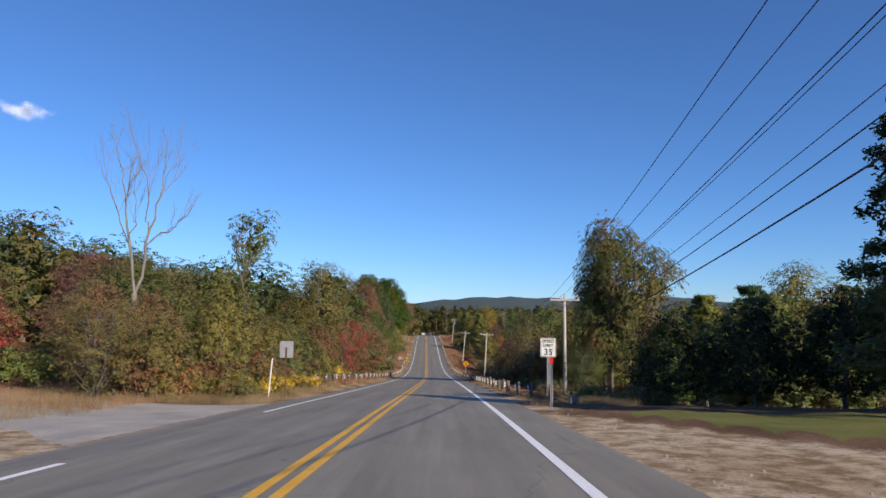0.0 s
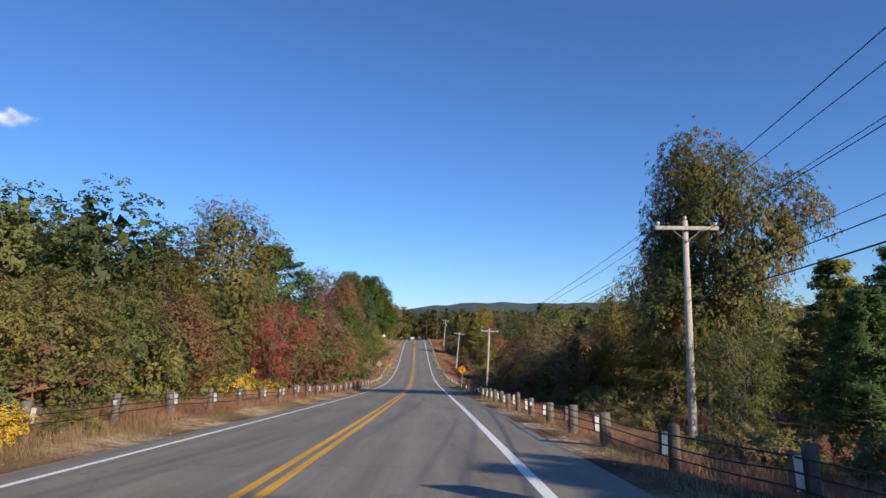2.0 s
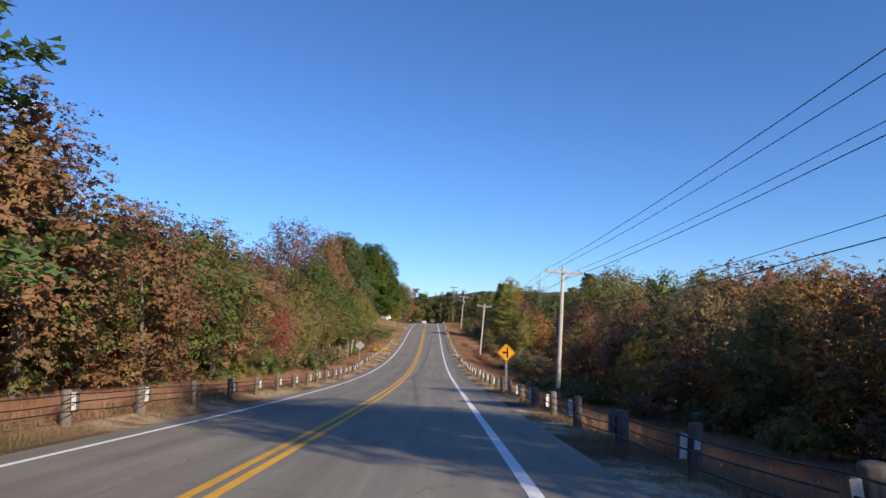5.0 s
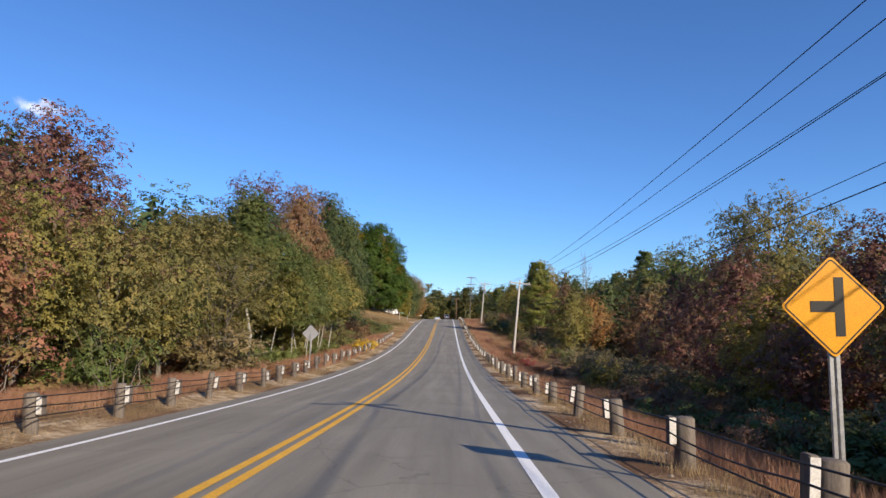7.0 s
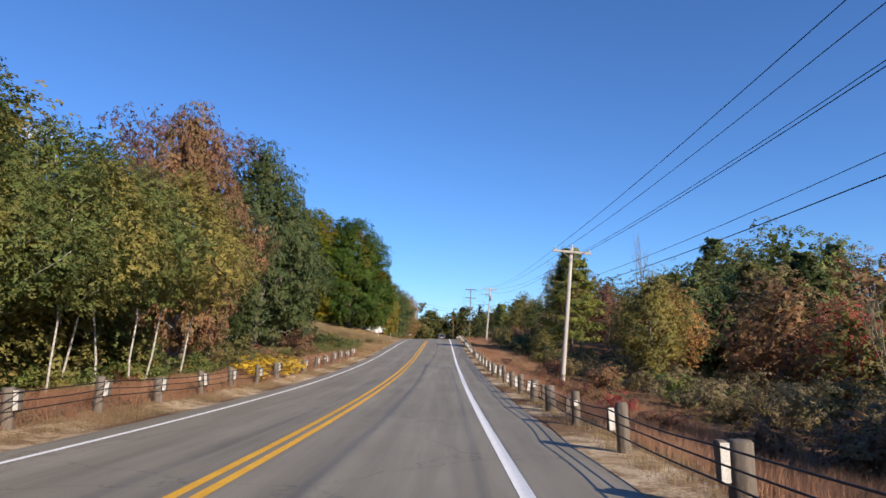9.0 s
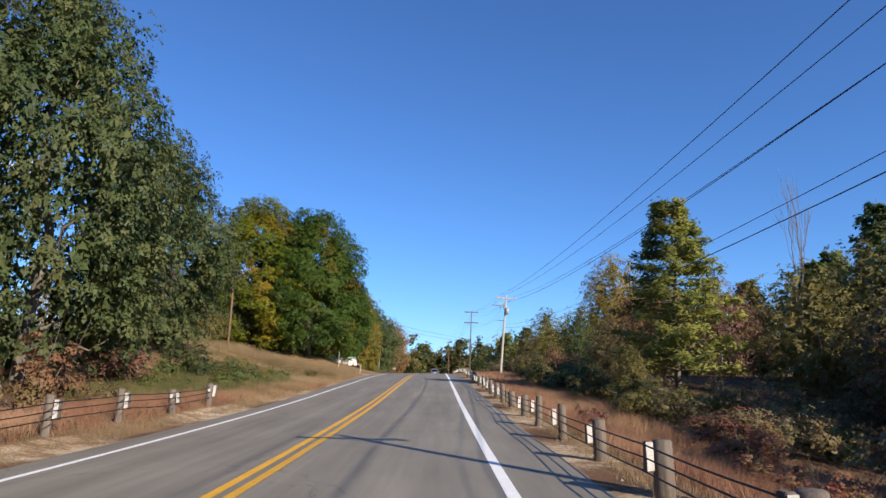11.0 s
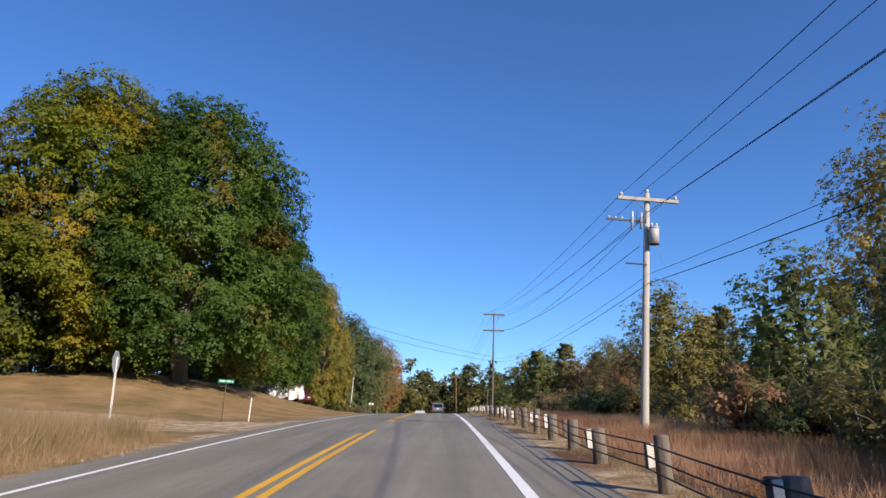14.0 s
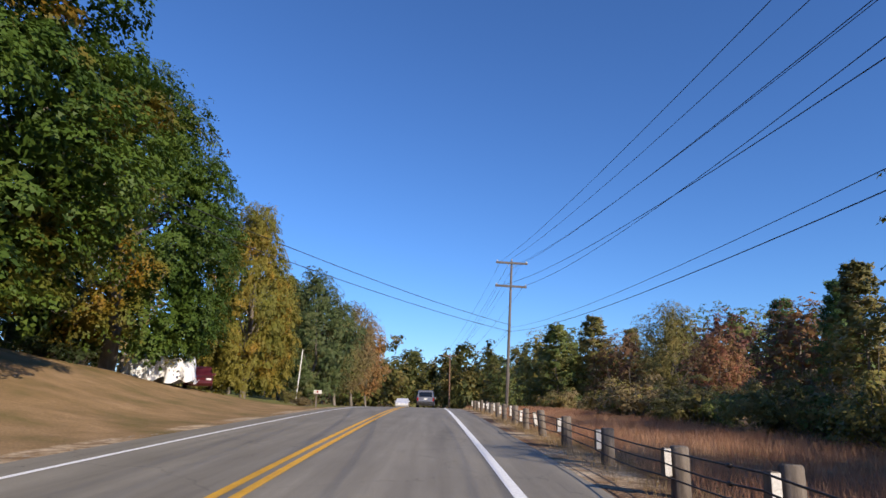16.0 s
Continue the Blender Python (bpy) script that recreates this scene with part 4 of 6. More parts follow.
def scatter(y0, y1, o0, o1, count, kinds, colours, h0, h1, seed, clear=2.6, behind=True, taken=STANDING):
    """Trees at random over a stretch of the roadside, none too near another."""
    rs = np.random.default_rng(seed)
    done = 0
    for _ in range(count * 8):
        y, o = rs.uniform(y0, y1), rs.uniform(o0, o1)
        if any((y - b) ** 2 + (o - a) ** 2 < clear**2 for a, b in taken):
            continue
        tree(kinds[int(rs.integers(len(kinds)))], colours[int(rs.integers(len(colours)))], o, y, rs.uniform(h0, h1), rs.uniform(0.85, 1.2), behind=behind)
        done += 1
        if done == count:
            break


MIXED = ("olive", "olive", "green", "green", "russet", "yellow-green", "dark green", "olive", "maroon", "brown", "green")
BIRCHWOOD = ("green", "yellow-green", "yellow-green", "yellow-green", "olive")
scatter(24, 46, -14.5, -10, 7, ("oval", "thin"), ("yellow-green", "red", "olive", "yellow-green", "russet"), 3.6, 5.2, 1, behind=False)
scatter(46, 64, -15, -9.8, 8, ("oval", "broad"), ("red", "olive", "green", "olive", "russet"), 4.2, 5.8, 14, 2.4, False)
scatter(81, 110, -15, -10.2, 10, ("oval", "slim", "oval"), ("olive", "green", "red", "russet", "olive", "green", "yellow-green"), 6, 9, 12, 2.4, False)
scatter(108, 144, -15, -10.2, 13, ("oval", "slim", "thin", "oval"), ("green", "green", "yellow-green", "olive", "green", "yellow-green"), 5.5, 8, 15, 2.4, False)
scatter(70, 148, -21, -15, 14, ("oval", "broad", "slim", "pine"), ("olive", "green", "dark green", "brown", "yellow-green", "russet"), 8.5, 10.5, 2, 3.4)
scatter(70, 205, -30, -21, 20, ("oval", "broad", "slim", "pine"), MIXED + ("pine green",), 11.5, 14.5, 22, 3.8)
scatter(56, 92, -36, -23, 12, ("oval", "broad", "oval"), ("olive", "green", "dark green", "maroon", "green"), 9.5, 12.5, 16, 4.0, False)
scatter(58, 92, -31, -16.5, 13, ("oval", "broad"), ("olive", "green", "dark green", "green", "brown"), 10, 12.5, 74, 3.4)
scatter(64, 110, -62, -36, 20, ("oval", "broad", "pine"), ("olive", "green", "dark green", "green"), 12, 15.5, 17, 4.6)
scatter(100, 205, -52, -30, 18, ("oval", "broad", "pine", "pine"), MIXED + ("pine green", "dark green"), 11, 15, 21, 5.0)
scatter(157, 171, -13.5, -9.8, 9, ("birch", "birch", "birch", "slim"), BIRCHWOOD, 8, 11, 3, 1.7, False)
scatter(152, 170, -20, -14, 7, ("birch", "oval", "slim"), BIRCHWOOD, 10, 12.5, 13, 2.6, False)
scatter(46, 66, 24, 38, 11, ("oval", "pine", "pine"), ("olive", "green", "green"), 8.5, 11, 4, 3.0)
scatter(86, 136, 15.5, 23, 17, ("oval", "thin", "broad", "oval"), ("olive", "russet", "brown", "russet", "orange", "red", "maroon", "golden", "brown"), 5.5, 8.5, 5, 2.8, False)
scatter(136, 215, 24, 30, 16, ("oval", "broad"), ("olive", "russet", "brown", "olive", "russet", "yellow-green", "maroon", "brown"), 6, 9.5, 51, 3.2)
scatter(80, 245, 38, 62, 36, ("oval", "broad", "pine", "pine"), MIXED + ("pine green", "maroon", "green"), 13, 17, 6, 4.4)
scatter(86, 215, 24, 38, 22, ("oval", "broad", "oval"), ("olive", "russet", "brown", "maroon", "red", "yellow-green", "olive"), 6.5, 9, 61, 3.6)
# a tall stand added so that its shadow darkens the growth past it
scatter(196, 211, 24, 35, 8, ("pine", "broad", "oval"), ("pine green", "olive", "dark green", "brown"), 11, 13.5, 72, 3.2)
scatter(215, 262, 29, 48, 16, ("oval", "broad", "pine", "slim"), MIXED + ("green",), 9.5, 13, 7, 3.4)
scatter(266, 330, 27, 56, 22, ("oval", "broad", "pine"), MIXED + ("green", "pine green", "red"), 9, 12.5, 71, 3.8)
scatter(10, 36, 30, 46, 7, ("broad", "oval", "pine"), ("dark green", "olive", "green"), 7, 9, 8, 3.6)
scatter(325, 440, -40, -16, 14, ("oval", "broad", "pine"), MIXED, 15, 20, 9, 4.4)
scatter(325, 440, 16, 44, 22, ("oval", "broad", "pine"), MIXED + ("pine green",), 11, 16, 10, 4.4)
scatter(268, 314, -46, -28, 13, ("oval", "broad"), ("dark green", "green", "olive"), 9, 13, 73, 3.4)
scatter(205, 300, -60, -34, 14, ("oval", "broad", "pine"), MIXED, 10, 15, 11, 4.8)


def scatter_bushes(y0, y1, o0, o1, count, colours, h0, h1, seed):
    rs = np.random.default_rng(seed)
    for _ in range(count):
        colour, o, y, h, w = colours[int(rs.integers(len(colours)))], rs.uniform(o0, o1), rs.uniform(y0, y1), rs.uniform(h0, h1), rs.uniform(0.8, 1.4)
        # only low growth below the birches
        bush(colour, o, y, h * 0.4 if (-10.8 < o < 0 and 140 < y < 178) or (-13.8 < o < -8 and 143 < y < 155.5) else h, w)


scatter_bushes(24, 200, -11.5, -8.6, 54, ("olive", "green", "yellow-green", "russet", "red", "brown"), 1.2, 3.4, 41)
scatter_bushes(148, 178, -15.5, -11.4, 26, ("green", "yellow-green", "olive", "green"), 2.0, 3.8, 55)
scatter_bushes(112, 136, 9.8, 13, 18, ("green", "green", "olive", "russet"), 1.2, 2.4, 48)

scatter_bushes(36, 212, 12.5, 17, 44, ("olive", "russet", "brown", "russet", "yellow-green", "green", "brown", "red"), 1.0, 2.8, 42)
scatter_bushes(212, 248, 11.5, 15, 26, ("olive", "dark green", "green", "russet", "dark green"), 1.6, 3.2, 46)
scatter_bushes(205, 222, -13.5, -7.9, 20, ("green", "yellow-green", "green", "yellow-green", "olive"), 1.1, 1.8, 71)
scatter_bushes(220, 244, -12, -7.2, 7, ("olive", "yellow-green"), 0.8, 1.2, 72)
scatter_bushes(33, 47, 8.8, 14, 12, ("green", "olive", "yellow-green", "olive", "brown"), 1.1, 2.0, 73)
scatter_bushes(266, 300, 13, 18, 22, ("olive", "green", "green", "yellow-green", "brown"), 1.6, 3.2, 47)
scatter_bushes(212, 262, 13.5, 20, 18, ("olive", "green", "dark green", "russet"), 1.2, 3.0, 43)


for colour, o, y, h, w in (
    ("yellow", -9.0, 62, 2.4, 0.9), ("yellow", -8.8, 65, 2.6, 0.7), ("yellow-green", -9.2, 67.5, 2.1, 0.9), ("yellow", -8.8, 71.5, 1.6, 0.9), ("yellow-green", -8.2, 72.5, 1.6, 1.1),
    ("yellow", -6.5, 171, 1.35, 1.3), ("yellow", -6.3, 173.5, 1.5, 1.3), ("yellow", -6.2, 176, 1.4, 1.3), ("yellow", -6.0, 178, 1.05, 1.2),
    ("yellow-green", -8.2, 30.0, 1.5, 1.1), ("yellow-green", -7.4, 32, 1.5, 1.1), ("yellow", -6.7, 32, 1.3, 1.4), ("yellow", -6.7, 36.8, 1.2, 1.5), ("yellow-green", -7.1, 38.8, 1.3, 1.4), ("yellow", -6.5, 40.5, 1.0, 1.4), ("yellow-green", -7.0, 35, 1.6, 1.3), ("orange", -8.2, 38, 1.5, 1.4), ("orange", -8.8, 33, 2.0, 1.2),
    ("green", 13.8, 73, 2.9, 1.0), ("green", 15.6, 77, 3.1, 1.1), ("green", 12.9, 79, 2.2, 1.1), ("yellow-green", 15, 62, 2.6, 1.0),
):
    bush(colour, o, y, h, w)
for colour, o, y, h, w in (
    ("red", 9.4, 172, 1.6, 1.2), ("crimson", 9.8, 168, 1.5, 1.2), ("red", 10.4, 163.5, 1.4, 1.3), ("russet", 11, 158, 1.6, 1.2), ("red", 9.0, 176, 1.3, 1.3), ("russet", 9.6, 180, 1.5, 1.2), ("maroon", 8.3, 200.3, 1.3, 1.0), ("red", 9.7, 188, 1.2, 1.3), ("crimson", 10.3, 184, 1.1, 1.2), ("red", 10.6, 192, 1.3, 1.4), ("russet", 13.0, 231, 3.2, 1.0), ("russet", 14.4, 235, 3.8, 1.0), ("orange", 11.9, 236, 2.0, 1.2), ("red", 12.3, 104, 2.2, 1.2), ("red", 11.9, 196, 1.7, 1.5),
    ("red", 13.2, 200, 2.0, 1.5), ("orange", -6.2, 138, 0.8, 1.6), ("orange", -6.4, 141, 0.7, 1.8), ("orange", 6.5, 230.5, 0.6, 1.3), ("russet", 6.6, 232.5, 0.55, 1.4), ("orange", 6.5, 234.5, 0.5, 1.3), ("yellow-green", 11.6, 240, 2.4, 1.0), ("olive", 12.8, 238, 2.6, 1.1), ("olive", 11.2, 233.5, 3.4, 0.9), ("orange", 12.6, 236, 3.2, 0.9), ("olive", 10.8, 229, 2.4, 1.0), ("yellow-green", 13.5, 243, 2.8, 1.0), ("green", -6.7, 124, 2.6, 0.8), ("yellow-green", 12.6, 150, 2.8, 0.9),
):
    bush(colour, o, y, h, w)


for row in (("yellow-green", -13.0, 161.5, 5.0, 0.9), ("olive", -13.2, 166, 5.4, 0.8), ("yellow-green", -12.2, 169.5, 4.6, 0.8)):
    bush(*row)
scatter_bushes(37, 49, -8.8, -6.0, 18, ("yellow-green", "olive", "yellow-green", "green", "olive"), 0.55, 1.05, 52)
scatter_bushes(26, 46, -11, -8.2, 12, ("red", "orange", "yellow-green", "crimson", "yellow-green"), 1.6, 2.8, 54)
scatter_bushes(28, 41, -8.4, -5.9, 14, ("yellow-green", "olive", "yellow-green", "green", "olive"), 0.5, 0.95, 53)
scatter_bushes(28, 38, -9.4, -6.6, 14, ("yellow-green", "olive", "yellow-green", "green", "orange", "yellow"), 0.7, 1.4, 50)


def undergrowth(areas, colour, label, seed, leaves=900, size=0.1):
    """Tangled brush that nobody could count: (offset from, to, y from, to, clumps, height)."""
    rs = np.random.default_rng(seed)
    sets = []
    for o0, o1, y0, y1, n, tall in areas:
        for _ in range(n):
            o, y = rs.uniform(o0, o1), rs.uniform(y0, y1)
            x = float(road_x(y)) + o
            z = float(ground_z(x, y))
            h = tall * rs.uniform(0.55, 1.15)
            lobes = [(np.array([x + rs.normal() * 0.55, y + rs.normal() * 0.55, z + h * rs.uniform(0.2, 0.85)]), rs.uniform(0.3, 0.6)) for _ in range(7)]
            sets.append(lobed(rs, lobes, leaves, size, sprigs=0.35))
    me = cards_mesh("undergrowth", (np.concatenate([q[0] for q in sets]), np.concatenate([q[1] for q in sets])), LEAF[colour])
    return tagged(new("undergrowth", me), label, "undergrowth", kind="stuff")


undergrowth(((13, 28, 136, 212, 130, 2.5), (13, 20, 216, 240, 14, 1.8)), "grey-brown", "tangled grey-brown brush in the hollow beside the road", 104, 900, 0.085)
undergrowth(((13, 27, 262, 330, 40, 2.6), (14, 24, 86, 136, 30, 2.0), (12, 20, 40, 60, 24, 1.5), (11.5, 19, 208, 262, 34, 1.6)), "olive", "tangled olive brush in the hollow beside the road", 101)
undergrowth(((15, 27, 136, 212, 16, 2.2), (13, 24, 262, 330, 24, 2.2), (14, 24, 90, 136, 24, 2.0)), "brown", "tangled brown brush in the hollow beside the road", 102)
undergrowth(((13, 22, 136, 212, 26, 1.8), (13, 22, 262, 330, 20, 2.0), (-12, -8.8, 24, 60, 16, 1.6), (-34, -15, 26, 46, 46, 2.0), (-12, -8.8, 100, 150, 20, 1.4), (-14, -9, 150, 188, 34, 0.9), (-42, -26, 262, 304, 60, 3.4)), "green", "tangled green brush below the trees", 103)


def bare_tree(name, label, seed, stems, off, y, height, wide, turn=0, depth=4, fork=0.0, open_angle=0.42):
    x, yy, z = spot(off, y)
    k = height / 10
    ob = thing(name, label, "tree", pose(x, yy, z, 0, 0, turn) @ Matrix.Diagonal((k * wide, k * wide, k, 1)), "dead trees")
    part("trunk", bare(seed, stems, DEAD_WOOD, depth, open_angle, fork), ob)


bare_tree("dead_tree", "leafless grey twin-stemmed dead tree above the bushes", 81, 2, -15.6, 36.6, 14.2, 0.82, 0, 5, 3.5, 0.4)
bare_tree("dead_tree", "tall thin grey dead tree with short branches", 84, 1, 25.3, 216, 17, 0.45)
bare_tree("dead_tree", "leaning pale dead snag in the brush", 85, 1, 26, 175, 9.5, 0.6, 0, 3)


def far_woods():
    """The woods behind the roadside trees: crowns too far off to count."""
    rs = np.random.default_rng(77)
    quads = []
    for side, n in ((-1, 170), (1, 190)):
        for _ in range(n):
            y = rs.uniform(60, 560)
            o = side * rs.uniform(60 if side < 0 else 56, 140)
            if side < 0 and y > 205:
                o -= 18
            x = float(road_x(y)) + o
            z = float(ground_z(x, y))
            h = rs.uniform(12, 18)
            lobes = [(np.array([x + rs.normal() * 1.7, y + rs.normal() * 1.7, z + h * rs.uniform(0.3, 0.92)]), rs.uniform(1.2, 2.3)) for _ in range(9)]
            quads.append(lobed(rs, lobes, 420, 0.7))
    for _ in range(420):
        y = rs.uniform(432, 600)
        x = rs.uniform(-95, 130)
        if abs(x - float(road_x(y))) < 7 and y < 470:
            continue
        z = float(ground_z(x, y))
        h = rs.uniform(18, 25)
        lobes = [(np.array([x + rs.normal() * (2.2 - 1.6 * q), y + rs.normal() * (2.2 - 1.6 * q), z + h * (0.08 + 0.86 * q)]), rs.uniform(2.2, 3.2) * (1.15 - 0.6 * q)) for q in rs.random(12)]
        quads.append(lobed(rs, lobes, 420, 0.95, sprigs=0.05))
    return np.concatenate([q[0] for q in quads]), np.concatenate([q[1] for q in quads])


FAR_LEAF = leafy("far_woods_leaves", (0.03, 0.05, 0.018), (0.09, 0.095, 0.028), (0.2, 0.14, 0.045), patch=0.09)
woods = tagged(new("woods", cards_mesh("woods", far_woods(), FAR_LEAF)), "mixed autumn woods behind the roadside trees", "woods", kind="stuff")


def ridge():
    """A long low wooded hill at the horizon, distance haze put into its colour."""
    xs = np.linspace(-2600, 2600, 131)
    verts, faces = [], []
    for j, (dy, f) in enumerate(((-500, 0.0), (-250, 0.55), (0, 1.0), (250, 0.8), (600, 0.0))):
        for x in xs:
            top = 42 + 34 * math.exp(-(((x - 520) / 520) ** 2)) + 22 * math.exp(-(((x - 1500) / 420) ** 2)) + 6 * math.sin(x * 0.011) + 2.5 * math.sin(x * 0.057)
            verts.append((x, 1900 + dy, -14 + (top + 14) * f))
    w = len(xs)
    for j in range(4):
        for i in range(w - 1):
            faces.append((j * w + i, j * w + i + 1, (j + 1) * w + i + 1, (j + 1) * w + i))
    return mesh_of("hill", verts, faces, plain("haze_tinted_wooded_hill", (0.045, 0.075, 0.075), (0.075, 0.1, 0.09), 0.02, 1.0, bump=0, grain=0.2), True)


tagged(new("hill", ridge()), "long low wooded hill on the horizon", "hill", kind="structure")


# ---- grass ----
def grass(areas, mat, name, label, seed):
    """Blades in tufts over bands beside the road: (offset from, to, y from, to, tufts, height)."""
    rs = np.random.default_rng(seed)
    out = []
    for o0, o1, y0, y1, count, h in areas:
        o = rs.uniform(o0, o1, count)
        y = rs.uniform(y0, y1, count)
        x = road_x(y) + o
        z = ground_z(x, y)
        for _ in range(11):
            bx, by = x + rs.normal(scale=0.1, size=count), y + rs.normal(scale=0.1, size=count)
            a = rs.uniform(0, 2 * math.pi, count)
            w = rs.uniform(0.0022, 0.0046, count) * (1 + h)
            hh = h * rs.uniform(0.55, 1.2, count)
            lx, ly = rs.normal(scale=0.36, size=count) * hh, rs.normal(scale=0.36, size=count) * hh
            p0 = np.stack([bx - np.cos(a) * w, by - np.sin(a) * w, z - 0.03], -1)
            p1 = np.stack([bx + np.cos(a) * w, by + np.sin(a) * w, z - 0.03], -1)
            p2 = np.stack([bx + lx, by + ly, z + hh], -1)
            out.append(np.stack([p0, p1, p2], 1).reshape(-1, 3))
    return tagged(new(name, cards_mesh(name, (np.concatenate(out), None), mat)), label, "grass", kind="stuff")


grass(((6.5, 12.5, 34, 215, 14000, 0.5), (-7.8, -5.2, 203, 245, 900, 0.24), (6.3, 12, 215, 262, 5000, 0.4), (6.3, 14, 262, 330, 6000, 0.42), (-9.4, -5.8, 40, 205, 12000, 0.42), (-26, -9, 20, 26, 2200, 0.22)), STRAW, "dry_grass", "tall dry reddish roadside grass", 51)
grass(((-8.5, -5.2, 203, 246, 2600, 0.26), (-26, -6, 203, 246, 15000, 0.34), (5.6, 6.6, 26, 320, 2600, 0.22), (-5.5, -5.05, 30, 240, 1600, 0.2), (-14, -9, 14, 34, 1200, 0.4), (7.4, 10, 27, 35, 650, 0.34), (9, 17, 208, 262, 4000, 0.45), (-9.5, -5.4, 25, 47, 2200, 0.34), (-17, -6.2, 232, 246, 5000, 0.85), (5.5, 6.0, 26, 320, 1500, 0.16)), TAN_GRASS, "tan_grass", "dry tan meadow grass on the bank", 52)
grass(((-13.5, -7.2, 203, 220, 5200, 0.6), (-20, -8, 203, 243, 2600, 0.45), (9, 14, 36, 210, 1600, 0.5)), WEED, "weeds", "green weeds among the dry grass", 53)
grass(((-5.7, -5.3, 217, 222.5, 500, 0.1),), LEAF["crimson"], "red_weeds", "low red weeds along the road edge", 54)


def gravel():
    """Loose stones and broken asphalt along the road's edges."""
    rs = np.random.default_rng(91)
    verts, faces = [], []
    corners = np.array([(1, 0, 0), (0.3, 0.9, 0), (-0.8, 0.6, 0), (-0.8, -0.6, 0), (0.3, -0.9, 0), (0.3, 0.1, 0.7), (-0.3, -0.1, 0.75)])
    tris = ((0, 1, 5), (1, 2, 5), (2, 6, 5), (2, 3, 6), (3, 4, 6), (4, 0, 5), (4, 5, 6))
    for o0, o1, y0, y1, n in ((5.3, 6.3, 4, 310, 3400), (-5.6, -4.8, 30, 246, 1900), (5.4, 7.4, 4, 24, 600), (-5.6, -5.0, 258, 310, 500)):
        o = rs.uniform(o0, o1, n)
        y = rs.uniform(y0, y1, n)
        keep = np.sin(y * 0.9 + 2 * np.sin(y * 0.23)) + rs.normal(size=n) * 0.6 > -0.2
        for a, b in zip(o[keep], y[keep]):
            x = float(road_x(b)) + a
            size = 0.012 + 0.04 * rs.random() ** 4
            t = rs.uniform(0, 6.28)
            c, q = math.cos(t), math.sin(t)
            z = max(float(ground_z(x, b)), float(road_z(b)) - 0.012 * abs(a) if -5 < a < 5.5 else -99) - size * 0.12
            base = len(verts)
            for px, py, pz in corners * size * rs.uniform(0.7, 1.3, 3):
                verts.append((x + px * c - py * q, b + px * q + py * c, z + pz))
            faces += [(base + i, base + j, base + k) for i, j, k in tris]
    stone = plain("pale_gravel", (0.2, 0.17, 0.135), (0.4, 0.35, 0.29), 1.3, 0.9, bump=0.2)
    return tagged(new("gravel", mesh_of("gravel", verts, faces, stone)), "loose pale gravel along the road edge", "gravel", kind="stuff")


gravel()


# ---- poles and wires ----
def utility_pole(off, y, height, lean=(0.0, 0.0), arms=((8.35, 2.4),), mat=POLE_WOOD, drop=None, wood="weathered grey wooden", extras=()):
    x, yy, z = spot(off, y)
    ob = thing("utility_pole", f"{wood} utility pole with crossarm beside the road", "utility pole", pose(x, yy, z, -lean[1], lean[0], 0), "utility poles")
    v, f = tubes([[((0, 0, -0.6), 0.155), ((0, 0, height * 0.5), 0.13), ((0, 0, height), 0.1)]], 12)
    part("shaft", mesh_of("shaft", v, f, mat, True), ob)
    for h, w in arms:
        part("crossarm", box_mesh("crossarm", w, 0.11, 0.14 if w < 2.9 else 0.2, mat, 0.012, (0, -0.15, h)), ob)
        for s in (-1, 1):
            v, f = tubes([[((s * 0.55, -0.15, h - 0.05), 0.018), ((0, -0.13, h - 0.5), 0.018)]], 5)
            part("brace", mesh_of("brace", v, f, GALVANISED), ob)
        for q in (-w / 2 + 0.12, w / 2 - 0.12):
            part("insulator", drum("insulator", 0.05, 0.075, 0.13, CERAMIC, 10, 0.05, h + 0.06), ob, "grey porcelain insulator", pose(q, -0.14, 0))
    part("insulator", drum("insulator", 0.05, 0.075, 0.13, CERAMIC, 10, 0.05, height), ob, "grey porcelain insulator")
    return ob


# offset, place along the road, height, sideways lean, how far down the telephone cables hang
POLES = ((11.3, 50.4, 8.35, 0.0, 2.1), (9.85, 113.7, 8.6, 3.0, 2.4), (9.7, 180.0, 9.0, 5.2, 2.3), (9.65, 249.5, 9.05, 5.0, 3.3), (9.2, 316.0, 13.9, 2.1, 6.4), (5.4, 374.3, 10.0, 0.0, 3.5))
pole_obs = []
for i, (o, y, h, tip, low) in enumerate(POLES):
    arms = ((h - 0.3, 2.35),) if i != 4 else ((h - 0.25, 3.0), (h - 2.5, 3.0))
    pole_obs.append(utility_pole(o, y, h, lean=(tip, 0), arms=arms, mat=POLE_WOOD if i < 4 else GREY_POLE if i == 4 else BROWN_POLE))
p4 = pole_obs[3]
tank = part("transformer", drum("transformer", 0.19, 0.19, 0.62, TANK, 18, 0.04, 6.95), p4, "grey painted transformer can", pose(0.2, -0.28, 0))
part("rim", drum("rim", 0.205, 0.205, 0.05, TANK, 18, 0, 7.55), tank)
part("base_ring", drum("base_ring", 0.2, 0.2, 0.04, GREY_POLE, 18, 0, 6.93), tank)
for q in (-0.09, 0.09):
    part("bushing", drum("bushing", 0.035, 0.05, 0.14, CERAMIC, 10, 0.03, 7.62), tank, "grey porcelain bushing", pose(q, 0, 0))
part("bracket", box_mesh("bracket", 0.12, 0.16, 0.09, GALVANISED, 0.008, (-0.1, 0.12, 7.3)), tank)
part("cutout_arm", box_mesh("cutout_arm", 1.5, 0.06, 0.07, GREY_POLE, 0.008, (-0.85, -0.14, 7.85)), p4, "grey steel side arm")
